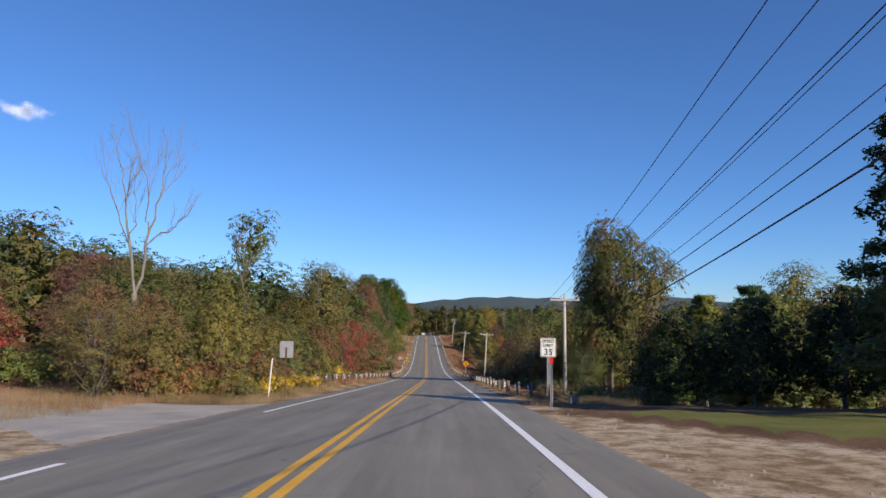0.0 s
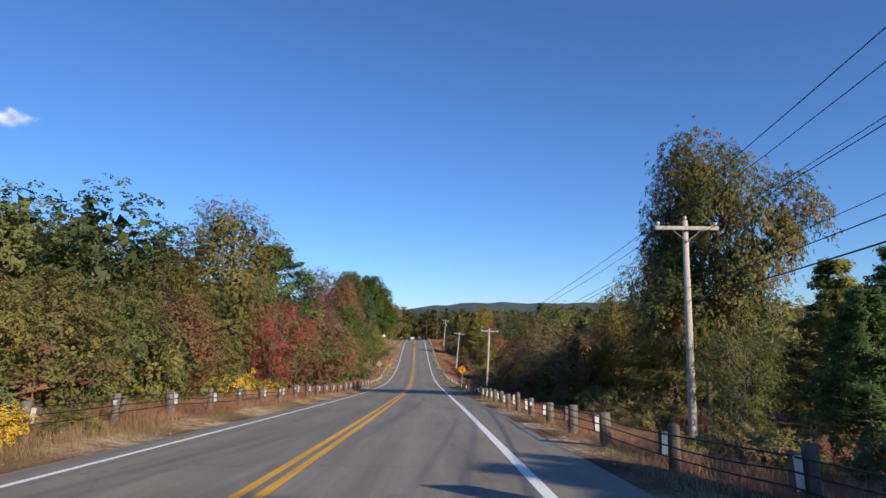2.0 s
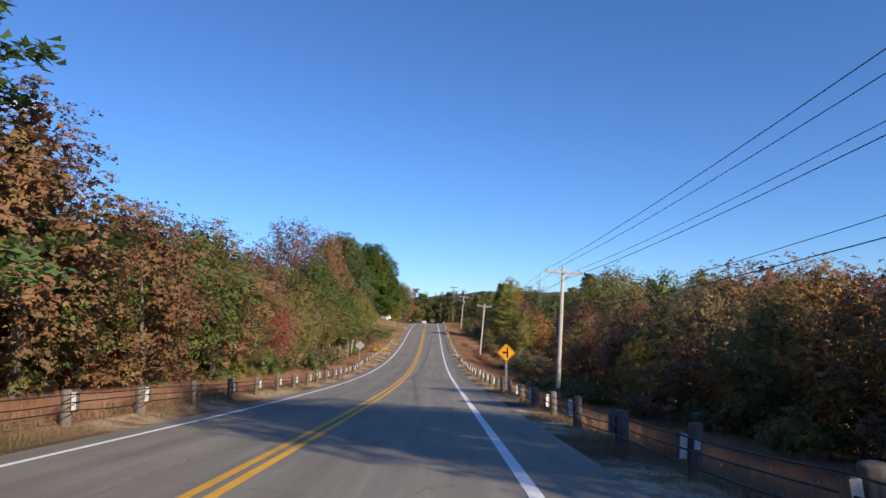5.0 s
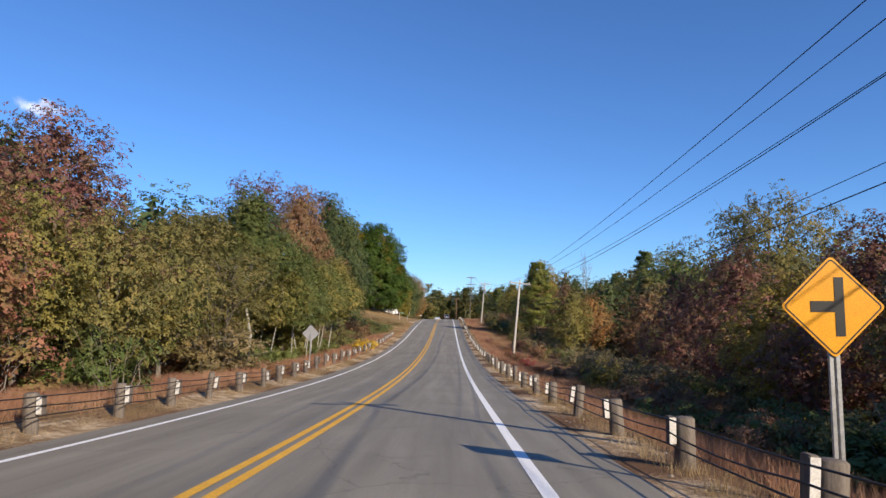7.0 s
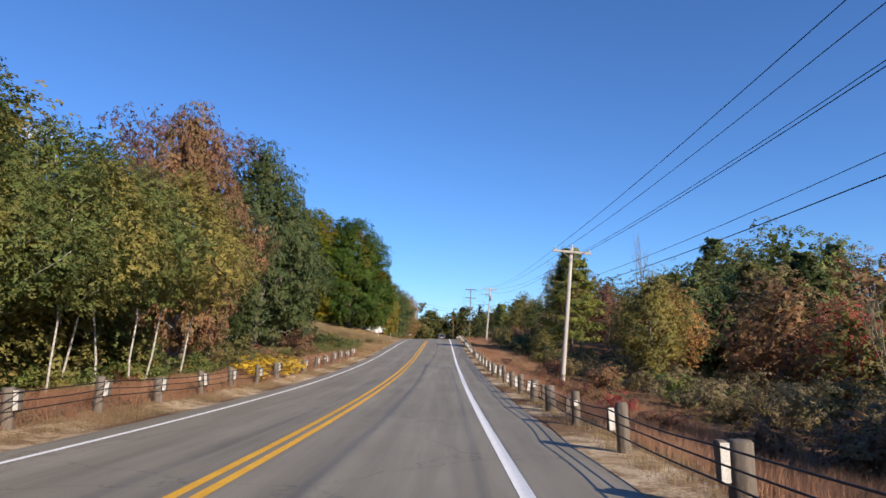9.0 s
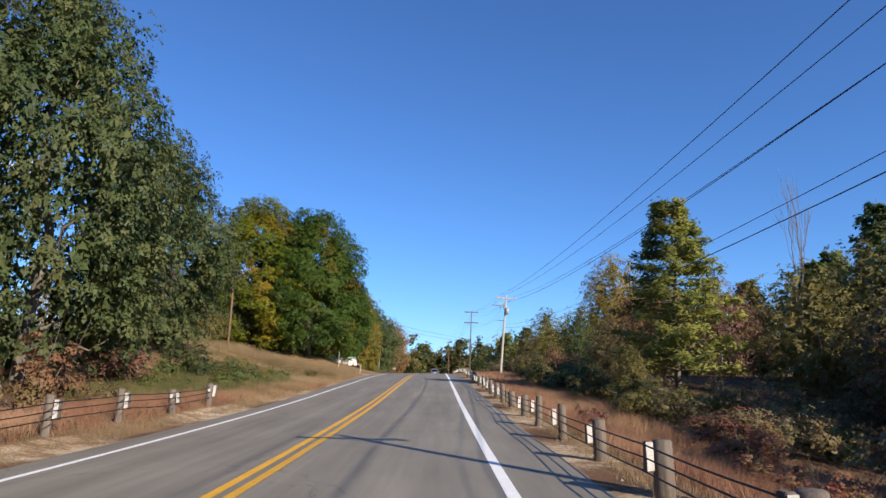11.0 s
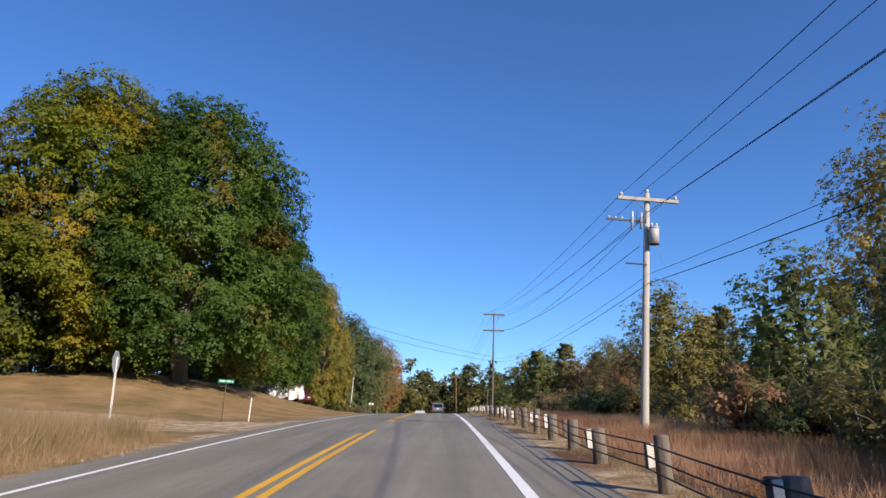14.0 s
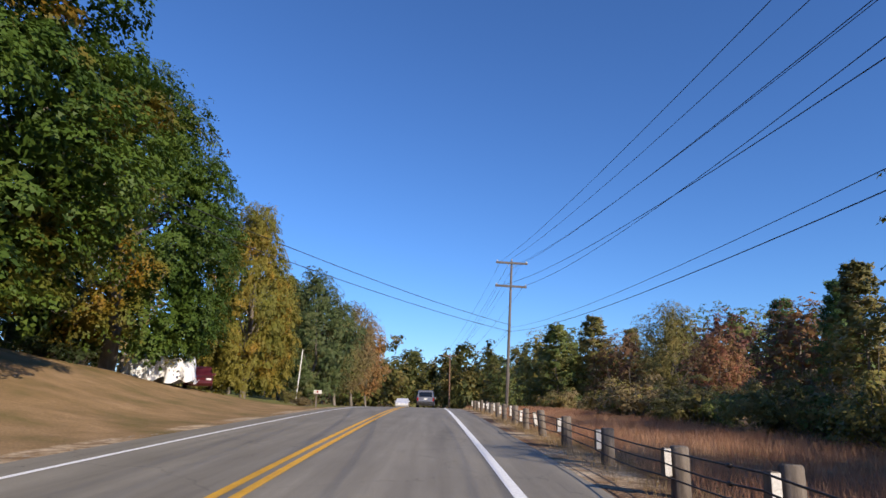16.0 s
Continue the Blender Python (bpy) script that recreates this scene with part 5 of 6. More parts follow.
for q, tall in ((-0.28, 0.62), (-0.62, 0.72)):
    cutout = part("cutout", drum("cutout", 0.05, 0.05, tall, TANK if q > -0.4 else CERAMIC, 10, 0.03, 7.9 - tall * 0.6), p4, "grey fused cutout", pose(q, -0.22, 0))
    part("fuse_tube", drum("fuse_tube", 0.018, 0.018, tall * 0.7, GREY_POLE, 8, 0.01, 7.95 - tall * 0.6), cutout, "", pose(0.0, -0.09, 0, 4, 0, 0))
for q in (-1.0, -1.25, -1.5):
    part("insulator", drum("insulator", 0.035, 0.045, 0.09, CERAMIC, 10, 0.02, 7.87), p4, "grey porcelain insulator", pose(q, -0.14, 0))
part("bracket", box_mesh("bracket", 0.8, 0.05, 0.05, TRIM_STEEL, 0.006, (-0.42, -0.12, 6.15)), p4, "dark steel cable bracket")
v, f = tubes([[((0.25, -0.3, 6.9), 0.01), ((0.4, -0.26, 6.7), 0.01), ((0.55, -0.2, 6.25), 0.01)]], 5)
part("ground_lead", mesh_of("ground_lead", v, f, GALVANISED, True), p4)
BACK_POLE = (6.1, -14.0, 8.9, 0.0, 1.8)


def pole_point(p, dx, up):
    o, y, h, tip, low = p
    x, yy, z = spot(o, y)
    return Vector((x + dx + (h + up) * math.sin(radians(tip)), yy - 0.12, z + h + up))


def wire(a, b, sag, r, name="wire"):
    line = []
    n = 18
    for k in range(n + 1):
        t = k / n
        q = a.lerp(b, t)
        q.z -= sag * 4 * t * (1 - t)
        line.append((q, r))
    v, f = tubes([line], 5)
    return mesh_of(name, v, f, WIRE, True)


lines_thing = thing("overhead_lines", "black overhead power and telephone lines between wooden poles", "power line")
LEVELS = ((-1.05, -0.08, 0.011, 0.75), (0.0, 0.2, 0.011, 0.75), (1.05, -0.08, 0.011, 0.8), (0.1, -0.75, 0.012, 0.9), (0.05, -10, 0.009, 0.9), (0.05, -11, 0.013, 0.95))
ALL_POLES = (BACK_POLE,) + POLES
for p, q in zip(ALL_POLES, ALL_POLES[1:]):
    for dx, up, r, sag in LEVELS:
        pu, qu = ((-e[4] - (0.35 if up == -11 else 0.0)) if up < -5 else up for e in (p, q))
        part("wire", wire(pole_point(p, dx, pu), pole_point(q, dx, qu), sag, r), lines_thing)


part("wire", wire(pole_point(BACK_POLE, 0.1, -2.75), pole_point(POLES[0], 0.1, -2.9), 0.95, 0.019), lines_thing)
for dx, up, dx2, up2 in ((-0.3, -2.2, -1.2, -2.45), (0.1, -0.75, 1.2, -2.45)):
    part("wire", wire(pole_point(POLES[3], dx, up), pole_point(POLES[4], dx2, up2), 1.2, 0.012), lines_thing)
for dx in (-1.2, 1.2):
    part("wire", wire(pole_point(POLES[4], dx, -2.45), pole_point(POLES[5], dx * 0.6, -1.4), 1.0, 0.011), lines_thing)


# ---- guard rails ----
def guard_rail(side, line, places, label, end=None):
    """Round posts, each with a block on the road's side that is painted white towards the traffic, and three cables along the blocks. line: (y, offset); places: where the posts stand."""
    ob = thing("guard_rail", label, "guard rail")
    rs = np.random.default_rng(60 + side)
    shapes = []
    for k in range(5):
        r = 0.1 + 0.012 * k
        v, f = tubes([[((0, 0, -0.4), r * 1.05), ((0, 0, 0.35), r), ((0, 0, 0.81 - 0.03 * k), r * 0.97), ((0, 0, 0.835 - 0.03 * k), r * 0.8)]], 12)
        shapes.append(mesh_of("post", v, f, POST_WOOD, True))
    blocks = [box_mesh("block", 0.1, 0.16, h, POST_WOOD, 0.01) for h in (0.36, 0.4, 0.44)]
    facings = [mesh_of("marker", *bent_sheet(0.096, h, rs), WHITE_WOOD) for h in (0.33, 0.37, 0.4)]
    scrap = box_mesh("plate", 0.09, 0.012, 0.13, WHITE_WOOD, 0.003)
    knot = drum("splice", 0.026, 0.026, 0.09, CABLE, 8, 0.01, -0.045)
    ys, offs = zip(*line)
    spots = []
    for k, y in enumerate(places):
        x, yy, z = spot(float(np.interp(y, ys, offs)) + rs.uniform(-0.04, 0.04), y + rs.uniform(-0.05, 0.05))
        tilt = rs.normal(scale=2.2, size=2)
        lift = rs.uniform(-0.06, 0.05)
        post = part("post", shapes[int(rs.integers(5))], ob, "", pose(x, yy, z + lift, tilt[0], tilt[1], 0))
        n = int(rs.integers(3))
        part("block", blocks[n], post, "", pose(-side * 0.2, 0, 0.52, 0, rs.normal() * 2, rs.normal() * 3))
        if rs.random() < 0.9:
            part("marker", facings[n], post, "white painted face", pose(-side * 0.2, -0.088, 0.52, 0, rs.normal() * 2, 0))
        if rs.random() < 0.16:
            part("plate", scrap, post, "small white plate", pose(-side * 0.02, -0.125, 0.56))
        spots.append((x, yy, z + lift))
    if end is not None:
        # the last post, sunk low in the grass
        x, yy, z = spot(float(np.interp(end, ys, offs)), end, 0.36)
        post = part("post", shapes[4], ob, "", pose(x, yy, z, 3, -4, 0))
        part("block", blocks[1], post, "", pose(-side * 0.2, 0, 0.52))
        part("marker", facings[1], post, "white painted face", pose(-side * 0.2, -0.088, 0.52))
        spots.insert(0, (x, yy, z))
    for h in (0.34, 0.52, 0.69):
        wave = []
        for (x0, y0, z0), (x1, y1, z1) in zip(spots, spots[1:]):
            slack = abs(rs.normal()) * 0.025
            for t in (0.0, 0.25, 0.5, 0.75):
                wave.append(((x0 + (x1 - x0) * t - side * 0.275, y0 + (y1 - y0) * t, z0 + (z1 - z0) * t + h - slack * 4 * t * (1 - t)), 0.013))
        v, f = tubes([wave], 5)
        cable = part("cable", mesh_of("cable", v, f, CABLE, True), ob, "dark steel cable")
        for k in range(2, len(wave), 37):
            p = wave[k][0]
            part("splice", knot, cable, "", pose(*p, 90, 0, 0))
    return ob


def bent_sheet(w, h, rs):
    """A thin board with slightly uneven ends, facing -y."""
    e = rs.uniform(-0.012, 0.012, 4)
    front = [(-w / 2, 0, -h / 2 + e[0]), (w / 2, 0, -h / 2 + e[1]), (w / 2, 0, h / 2 + e[2]), (-w / 2, 0, h / 2 + e[3])]
    verts = [(x, -0.006, z) for x, _, z in front] + [(x, 0.006, z) for x, _, z in front]
    return verts, [(0, 1, 2, 3), (7, 6, 5, 4), (0, 4, 5, 1), (1, 5, 6, 2), (2, 6, 7, 3), (3, 7, 4, 0)]


RIGHT_POSTS = np.interp(np.arange(-1, 77), (-1, 0, 5, 6, 8, 11, 20, 22, 26, 28, 30, 32, 34, 44, 46, 49, 51, 54, 56, 59, 61, 64, 66, 76), (31.4, 35.1, 53.2, 57.4, 64.4, 74.6, 108.7, 115.8, 131.7, 139.5, 147.3, 156.1, 163.3, 199, 206.2, 215.5, 222.5, 231.8, 239.2, 248.8, 256.3, 265.4, 273.1, 310))
LEFT_POSTS = np.interp(np.arange(48), (0, 4, 8, 12, 20, 23, 25, 28, 31, 33, 47), (41.2, 55.8, 70.2, 83.8, 112, 121.4, 127.2, 136.3, 146.8, 153.1, 200))
guard_rail(1, ((27, 7.6), (31.2, 7.0), (35.1, 6.55), (42, 6.05), (80, 6.05), (110, 5.95), (140, 5.8), (165, 5.75), (205, 5.6), (240, 5.6), (265, 5.95), (320, 5.95)), RIGHT_POSTS, "wooden-post guard rail with three dark steel cables and white markers", 27.9)
guard_rail(-1, ((40, -6.25), (63, -6.05), (77, -5.85), (95, -5.55), (118, -5.3), (134, -5.3), (148, -5.9), (205, -5.9)), LEFT_POSTS, "weathered wooden-post guard rail with cables among dry grass")


# ---- signs ----
def text_mesh(name, body, size, mat, space=1.0):
    cu = bpy.data.curves.new(name, "FONT")
    cu.body, cu.size, cu.align_x, cu.align_y, cu.extrude, cu.offset = body, size, "CENTER", "CENTER", 0.0015, 0.006
    cu.space_character = space
    ob = bpy.data.objects.new(name, cu)
    scene.collection.objects.link(ob)
    me = bpy.data.meshes.new_from_object(ob.evaluated_get(bpy.context.evaluated_depsgraph_get()))
    bpy.data.objects.remove(ob)
    me.name = name
    me.materials.clear()
    me.materials.append(mat)
    return me


def plate(w, h, r, thick=0.004):
    """A sign plate with rounded corners, facing -y."""
    pts = []
    for cx, cz, a0 in ((w / 2 - r, h / 2 - r, 0), (-w / 2 + r, h / 2 - r, 90), (-w / 2 + r, -h / 2 + r, 180), (w / 2 - r, -h / 2 + r, 270)):
        for k in range(5):
            a = radians(a0 + 22.5 * k)
            pts.append((cx + r * math.cos(a), cz + r * math.sin(a)))
    n = len(pts)
    verts = [(x, -thick / 2, z) for x, z in pts] + [(x, thick / 2, z) for x, z in pts]
    faces = [tuple(range(n)), tuple(range(2 * n - 1, n - 1, -1))] + [(i, i + n, (i + 1) % n + n, (i + 1) % n) for i in range(n)]
    return verts, faces


def outline(w, h, r, t, y):
    a, _ = plate(w, h, r)
    b, _ = plate(w - 2 * t, h - 2 * t, max(r - t, 0.005))
    n = len(a) // 2
    verts = [(p[0], y, p[2]) for p in a[:n]] + [(p[0], y, p[2]) for p in b[:n]]
    faces = [(i, (i + 1) % n, (i + 1) % n + n, i + n) for i in range(n)]
    return verts, faces


def two_posts(ob, gap, top, mat=GALVANISED):
    for s in (-1, 1) if gap else (0,):
        part("post", box_mesh("post", 0.05, 0.035, top + 0.6, mat, 0.006, (s * gap / 2, 0.035, (top - 0.6) / 2)), ob)


FACE = pose(0, 0, 0, 90, 0, 0)


def speed_sign():
    x, y, z = spot(6.9, 31.6)
    ob = thing("speed_limit_sign", "white speed limit 35 sign on two steel posts", "road sign", pose(x, y, z, 0, 0, 0))
    bottom = -0.26 - z
    mid = bottom + 0.46
    two_posts(ob, 0.07, bottom + 0.7)
    v, f = plate(0.76, 0.915, 0.05)
    panel = part("panel", mesh_of("panel", v, f, SIGN_WHITE), ob, "white panel", pose(0, 0, mid))
    v, f = outline(0.72, 0.875, 0.045, 0.018, -0.004)
    part("border", mesh_of("border", v, f, SIGN_BLACK), panel)
    for body, size, up in (("SPEED", 0.2, 0.3), ("LIMIT", 0.2, 0.09), ("35", 0.42, -0.23)):
        part("lettering", text_mesh("lettering", body, size, SIGN_BLACK, 1.05), panel, "black lettering", pose(0, -0.005, up) @ FACE)


def diamond_sign():
    x, y, z = spot(6.63, 113.2)
    ob = thing("junction_warning_sign", "yellow diamond warning sign with a side-road arrow", "road sign", pose(x, y, z, 0, 0, -2))
    mid = -6.06 - z
    two_posts(ob, 0.07, mid - 0.3)
    v, f = plate(0.79, 0.79, 0.05)
    panel = part("panel", mesh_of("panel", v, f, SIGN_YELLOW), ob, "yellow panel", pose(0, 0, mid, 0, 45, 0))
    v, f = outline(0.75, 0.75, 0.045, 0.016, -0.004)
    part("border", mesh_of("border", v, f, SIGN_BLACK), panel)
    part("symbol", box_mesh("symbol", 0.1, 0.003, 0.64, SIGN_BLACK, 0, (0, 0, 0)), panel, "black upright bar", pose(0, 0, 0, 0, -45, 0) @ pose(0.07, -0.006, 0))
    part("symbol", box_mesh("symbol", 0.26, 0.003, 0.12, SIGN_BLACK, 0, (0, 0, 0)), panel, "black side bar", pose(0, 0, 0, 0, -45, 0) @ pose(-0.11, -0.006, 0.0))


def back_sign(name, label, off, y, mid_z, w, h, turn45, post_mat, post_top):
    x, yy, z = spot(off, y)
    ob = thing(name, label, "road sign", pose(x, yy, z, 0, 0, 0))
    mid = mid_z - z
    v, f = plate(w, h, 0.04)
    part("panel", mesh_of("panel", v, f, ALU_BACK), ob, "bare metal back", pose(0, 0.03, mid, 0, 45 if turn45 else 0, 0))
    part("post", box_mesh("post", 0.06, 0.04, mid + post_top + 0.6, post_mat, 0.006, (0, 0, (mid + post_top - 0.6) / 2)), ob)
    return ob


RUST_POST = plain("rusty_steel", (0.1, 0.06, 0.045), (0.2, 0.11, 0.07), 8, 0.8, 0.3, 0.2)
speed_sign()
diamond_sign()
back_sign("road_sign", "bare metal back of a square road sign on a rusty post", -5.5, 30.4, 0.02, 0.62, 0.76, False, RUST_POST, 0.1)
back_sign("diamond_sign", "bare metal back of a diamond road sign on a post", -6.2, 146.5, -7.23, 0.76, 0.76, True, GALVANISED, 0.0)


# ---- the side road's signs and posts, the bank ----
def street_sign():
    x, y, z = spot(-8.6, 258.7)
    ob = thing("street_name_sign", "green street name sign on a thin leaning post", "street sign", pose(x, y, z, 0, 3, 0))
    v, f = tubes([[((0, 0, -0.4), 0.03), ((0, 0, 1.98), 0.028)]], 8)
    part("post", mesh_of("post", v, f, RUST_POST, True), ob)
    v, f = plate(0.86, 0.2, 0.02)
    blade = part("blade", mesh_of("blade", v, f, SIGN_GREEN), ob, "green blade", pose(0, -0.04, 2.0, 0, 0, -6))
    for x0, w in ((-0.2, 0.3), (0.13, 0.24), (0.33, 0.06)):
        part("bar", box_mesh("bar", w, 0.003, 0.085, SIGN_WHITE, 0, (x0, -0.005, 0)), blade, "plain white bar")


def stop_sign():
    x, y, z = spot(-8.2, 246.7)
    ob = thing("stop_sign", "edge-on eight-sided sign on a white post at the side road", "road sign", pose(x, y, z, 0, 0, 0))
    part("post", box_mesh("post", 0.06, 0.05, 3.0, WHITE_WOOD, 0.008, (0, 0, 1.0)), ob)
    v = [(0.375 * math.cos(radians(22.5 + 45 * k)), yy, 0.375 * math.sin(radians(22.5 + 45 * k))) for yy in (-0.003, 0.003) for k in range(8)]
    f = [tuple(range(8)), tuple(range(15, 7, -1))] + [(k, k + 8, (k + 1) % 8 + 8, (k + 1) % 8) for k in range(8)]
    part("panel", mesh_of("panel", v, f, ALU_BACK), ob, "bare metal back", pose(0, -0.05, 2.35, 0, 0, 99))


def marker_post(off, y, h, mat, label, r=0.03):
    x, yy, z = spot(off, y)
    ob = thing("marker_post", label, "marker post", pose(x, yy, z, 0, 4, 0))
    v, f = tubes([[((0, 0, -0.3), r), ((0, 0, h), r * 0.9)]], 8)
    part("shaft", mesh_of("shaft", v, f, mat, True), ob)


street_sign()
stop_sign()
marker_post(-7.3, 258.9, 1.15, WHITE_WOOD, "thin white-painted marker post beside the side road", 0.035)
marker_post(-6.0, 29.4, 1.8, WHITE_WOOD, "thin white-painted marker post in dry grass", 0.035)
marker_post(-10.6, 319, 5.2, WHITE_WOOD, "tall slim pale pole beside the lawn", 0.06)
marker_post(7.4, 300, 2.7, POST_WOOD, "slim grey post behind the guard rail", 0.05)

x, y, z = spot(5.7, 23.6)
reflector = thing("reflector_post", "thin steel post with a red reflector beside the road", "marker post", pose(x, y, z))
for q in (-0.03, 0.03):
    part("shaft", box_mesh("shaft", 0.022, 0.03, 1.8 + 0.4, GALVANISED, 0.004, (q, 0, 1.8 / 2 - 0.2)), reflector)
v, f = plate(0.14, 0.2, 0.02)
part("panel", mesh_of("panel", v, f, plain("red_reflector", (0.62, 0.012, 0.01), (0.72, 0.02, 0.014), 6, 0.3, bump=0.02)), reflector, "red reflector panel", pose(0, -0.02, 1.74))

utility_pole(-24.3, 258.6, 12.2, lean=(1.2, 0), arms=((11.9, 1.2),), mat=BROWN_POLE, wood="brown wooden")


# ---- parked and passing cars ----
def paint(name, colour, rough=0.3):
    m, n, l, p = material(name)
    dust = noise_node(n, l, 3.0, 4, 0.6)
    r = ramp_node(n, ((0.35, colour), (0.7, tuple(min(1, c * 1.25 + 0.01) for c in colour))))
    l.new(dust.outputs["Fac"], r.inputs["Fac"])
    l.new(r.outputs["Color"], p.inputs["Base Color"])
    p.inputs["Roughness"].default_value, p.inputs["Metallic"].default_value = rough, 0.3
    p.inputs["Coat Weight"].default_value = 0.5
    return m


GLASS_DARK = plain("dark_tinted_glass", (0.008, 0.009, 0.01), (0.012, 0.013, 0.015), 2, 0.06, bump=0)
RUBBER = plain("tyre_rubber", (0.012, 0.012, 0.012), (0.025, 0.025, 0.025), 9, 0.85, bump=0.1)
RIM = plain("alloy_rim", (0.4, 0.4, 0.41), (0.5, 0.5, 0.51), 5, 0.35, 0.9, 0)
LAMP_RED = plain("red_lamp_lens", (0.28, 0.01, 0.01), (0.36, 0.015, 0.012), 5, 0.15, bump=0)
LAMP_CLEAR = plain("clear_lamp_lens", (0.6, 0.6, 0.6), (0.75, 0.75, 0.75), 5, 0.12, bump=0)
TRIM = plain("black_plastic_trim", (0.018, 0.018, 0.019), (0.03, 0.03, 0.032), 12, 0.6, bump=0.1)


def shell(name, profile, half, tuck, mat, waist):
    """A body swept across from a side outline (y, z): narrower above the waist, edges rounded."""
    bm = bmesh.new()
    rings = []
    for f in (-1, -0.94, -0.5, 0, 0.5, 0.94, 1):
        ring = []
        for y, z in profile:
            w = half * (1 - tuck * max(0, z - waist) ** 1.2)
            inset = 0.03 if abs(f) == 1 else 0.0
            ring.append(bm.verts.new((f * w, y * (1 - inset), z - inset * 0.5 * (z > waist))))
        rings.append(ring)
    n = len(profile)
    for a, b in zip(rings, rings[1:]):
        for i in range(n):
            bm.faces.new((a[i], a[(i + 1) % n], b[(i + 1) % n], b[i]))
    bm.faces.new(rings[0])
    bm.faces.new(rings[-1][::-1])
    bmesh.ops.recalc_face_normals(bm, faces=bm.faces)
    return finish(name, bm, mat, False)


def car(name, label, m, colour, tall, long, rough=0.3, facing_back=True):
    """A car whose rear is towards -y. tall: 1.75 for a van or SUV, 1.42 for a saloon."""
    ob = thing(name, label, "car", m)
    body_mat = paint(name + "_paint", colour, rough)
    h, lo = tall, 0.32
    e = long / 2
    suv = tall > 1.6
    low = [(-e, lo + 0.1), (-e, 0.62), (-e + 0.03, 1.0 if suv else 0.95), (-e + 0.5, 1.02 if suv else 0.98), (e - 1.1, 0.98), (e - 0.15, 0.8), (e, 0.62), (e, lo + 0.1), (e - 0.2, lo - 0.08), (-e + 0.2, lo - 0.08)]
    part("body", shell("body", low, 0.92, 0.0, body_mat, 0.9), ob)
    b0 = -e + (0.02 if suv else 0.75)
    cabin = [(b0, 0.96), (b0 + (0.12 if suv else 0.5), h - 0.12), (b0 + (0.35 if suv else 0.85), h), (e - 2.1, h), (e - 1.75, h - 0.1), (e - 1.0, 0.96)]
    part("cabin", shell("cabin", cabin, 0.9, 0.2, body_mat, 0.95), ob)
    slope = math.degrees(math.atan2(0.12 if suv else 0.5, h - 0.12 - 0.96))
    part("rear_window", box_mesh("rear_window", 1.32, 0.02, h - 1.28, GLASS_DARK, 0.008), ob, "dark tinted glass", pose(0, b0 + (0.045 if suv else 0.23), (h + 0.9) / 2 - 0.02, -slope, 0, 0))
    for s in (-1, 1):
        part("side_window", box_mesh("side_window", 0.02, long * 0.42, h - 1.3, GLASS_DARK, 0.008), ob, "dark tinted glass", pose(s * 0.845, b0 + long * 0.32, (h + 0.93) / 2, 0, s * -8, 0))
        part("tail_lamp", box_mesh("tail_lamp", 0.16, 0.05, 0.36 if suv else 0.2, LAMP_RED, 0.015), ob, "red lamp lens", pose(s * 0.8, -e - 0.005, 0.83))
        part("head_lamp", box_mesh("head_lamp", 0.34, 0.06, 0.15, LAMP_CLEAR, 0.02), ob, "clear lamp lens", pose(s * 0.66, e - 0.03, 0.68))
        part("mirror", box_mesh("mirror", 0.2, 0.1, 0.15, body_mat, 0.03), ob, "", pose(s * 1.02, e - 1.55, 1.05))
        for yy in (-e + 0.85, e - 0.85):
            wheel = part("wheel", None, ob, "", pose(s * 0.82, yy, 0.34, 0, 90, 0))
            v, f = tubes([[((0, 0, -0.11), 0.3), ((0, 0, -0.09), 0.34), ((0, 0, 0.09), 0.34), ((0, 0, 0.11), 0.3)]], 20)
            part("tyre", mesh_of("tyre", v, f, RUBBER, True), wheel, "black rubber tyre")
            part("rim", drum("rim", 0.21, 0.19, 0.02, RIM, 16, 0, 0), wheel, "alloy rim", pose(0, 0, s * 0.108))
    part("bumper", box_mesh("bumper", 1.8, 0.16, 0.26, TRIM if suv else body_mat, 0.05), ob, "", pose(0, -e - 0.02, 0.48))
    part("plate_bar", box_mesh("plate_bar", 0.32, 0.012, 0.16, SIGN_WHITE, 0.004), ob, "plain white plate", pose(0, -e - 0.03, 0.86))
    return ob


def on_road(off, y):
    x = float(road_x(y)) + off
    slope = math.degrees(math.atan2(float(road_z(y + 1) - road_z(y - 1)), 2))
    return pose(x, y, float(road_z(y)) - 0.012 * abs(off), slope, 0, 0)


car("suv", "grey sport utility vehicle driving on the road", on_road(1.75, 326), (0.16, 0.16, 0.17), 1.75, 4.7)
car("saloon_car", "white saloon car coming along the opposite lane", on_road(-1.9, 352) @ pose(0, 0, 0, 0, 0, 180), (0.72, 0.72, 0.72), 1.44, 4.5)
x, y, z = spot(-14.0, 302)
car("parked_car", "dark maroon car parked beside the white tarpaulin", pose(x, y, z, 0, 0, 200), (0.09, 0.012, 0.018), 1.6, 4.2)


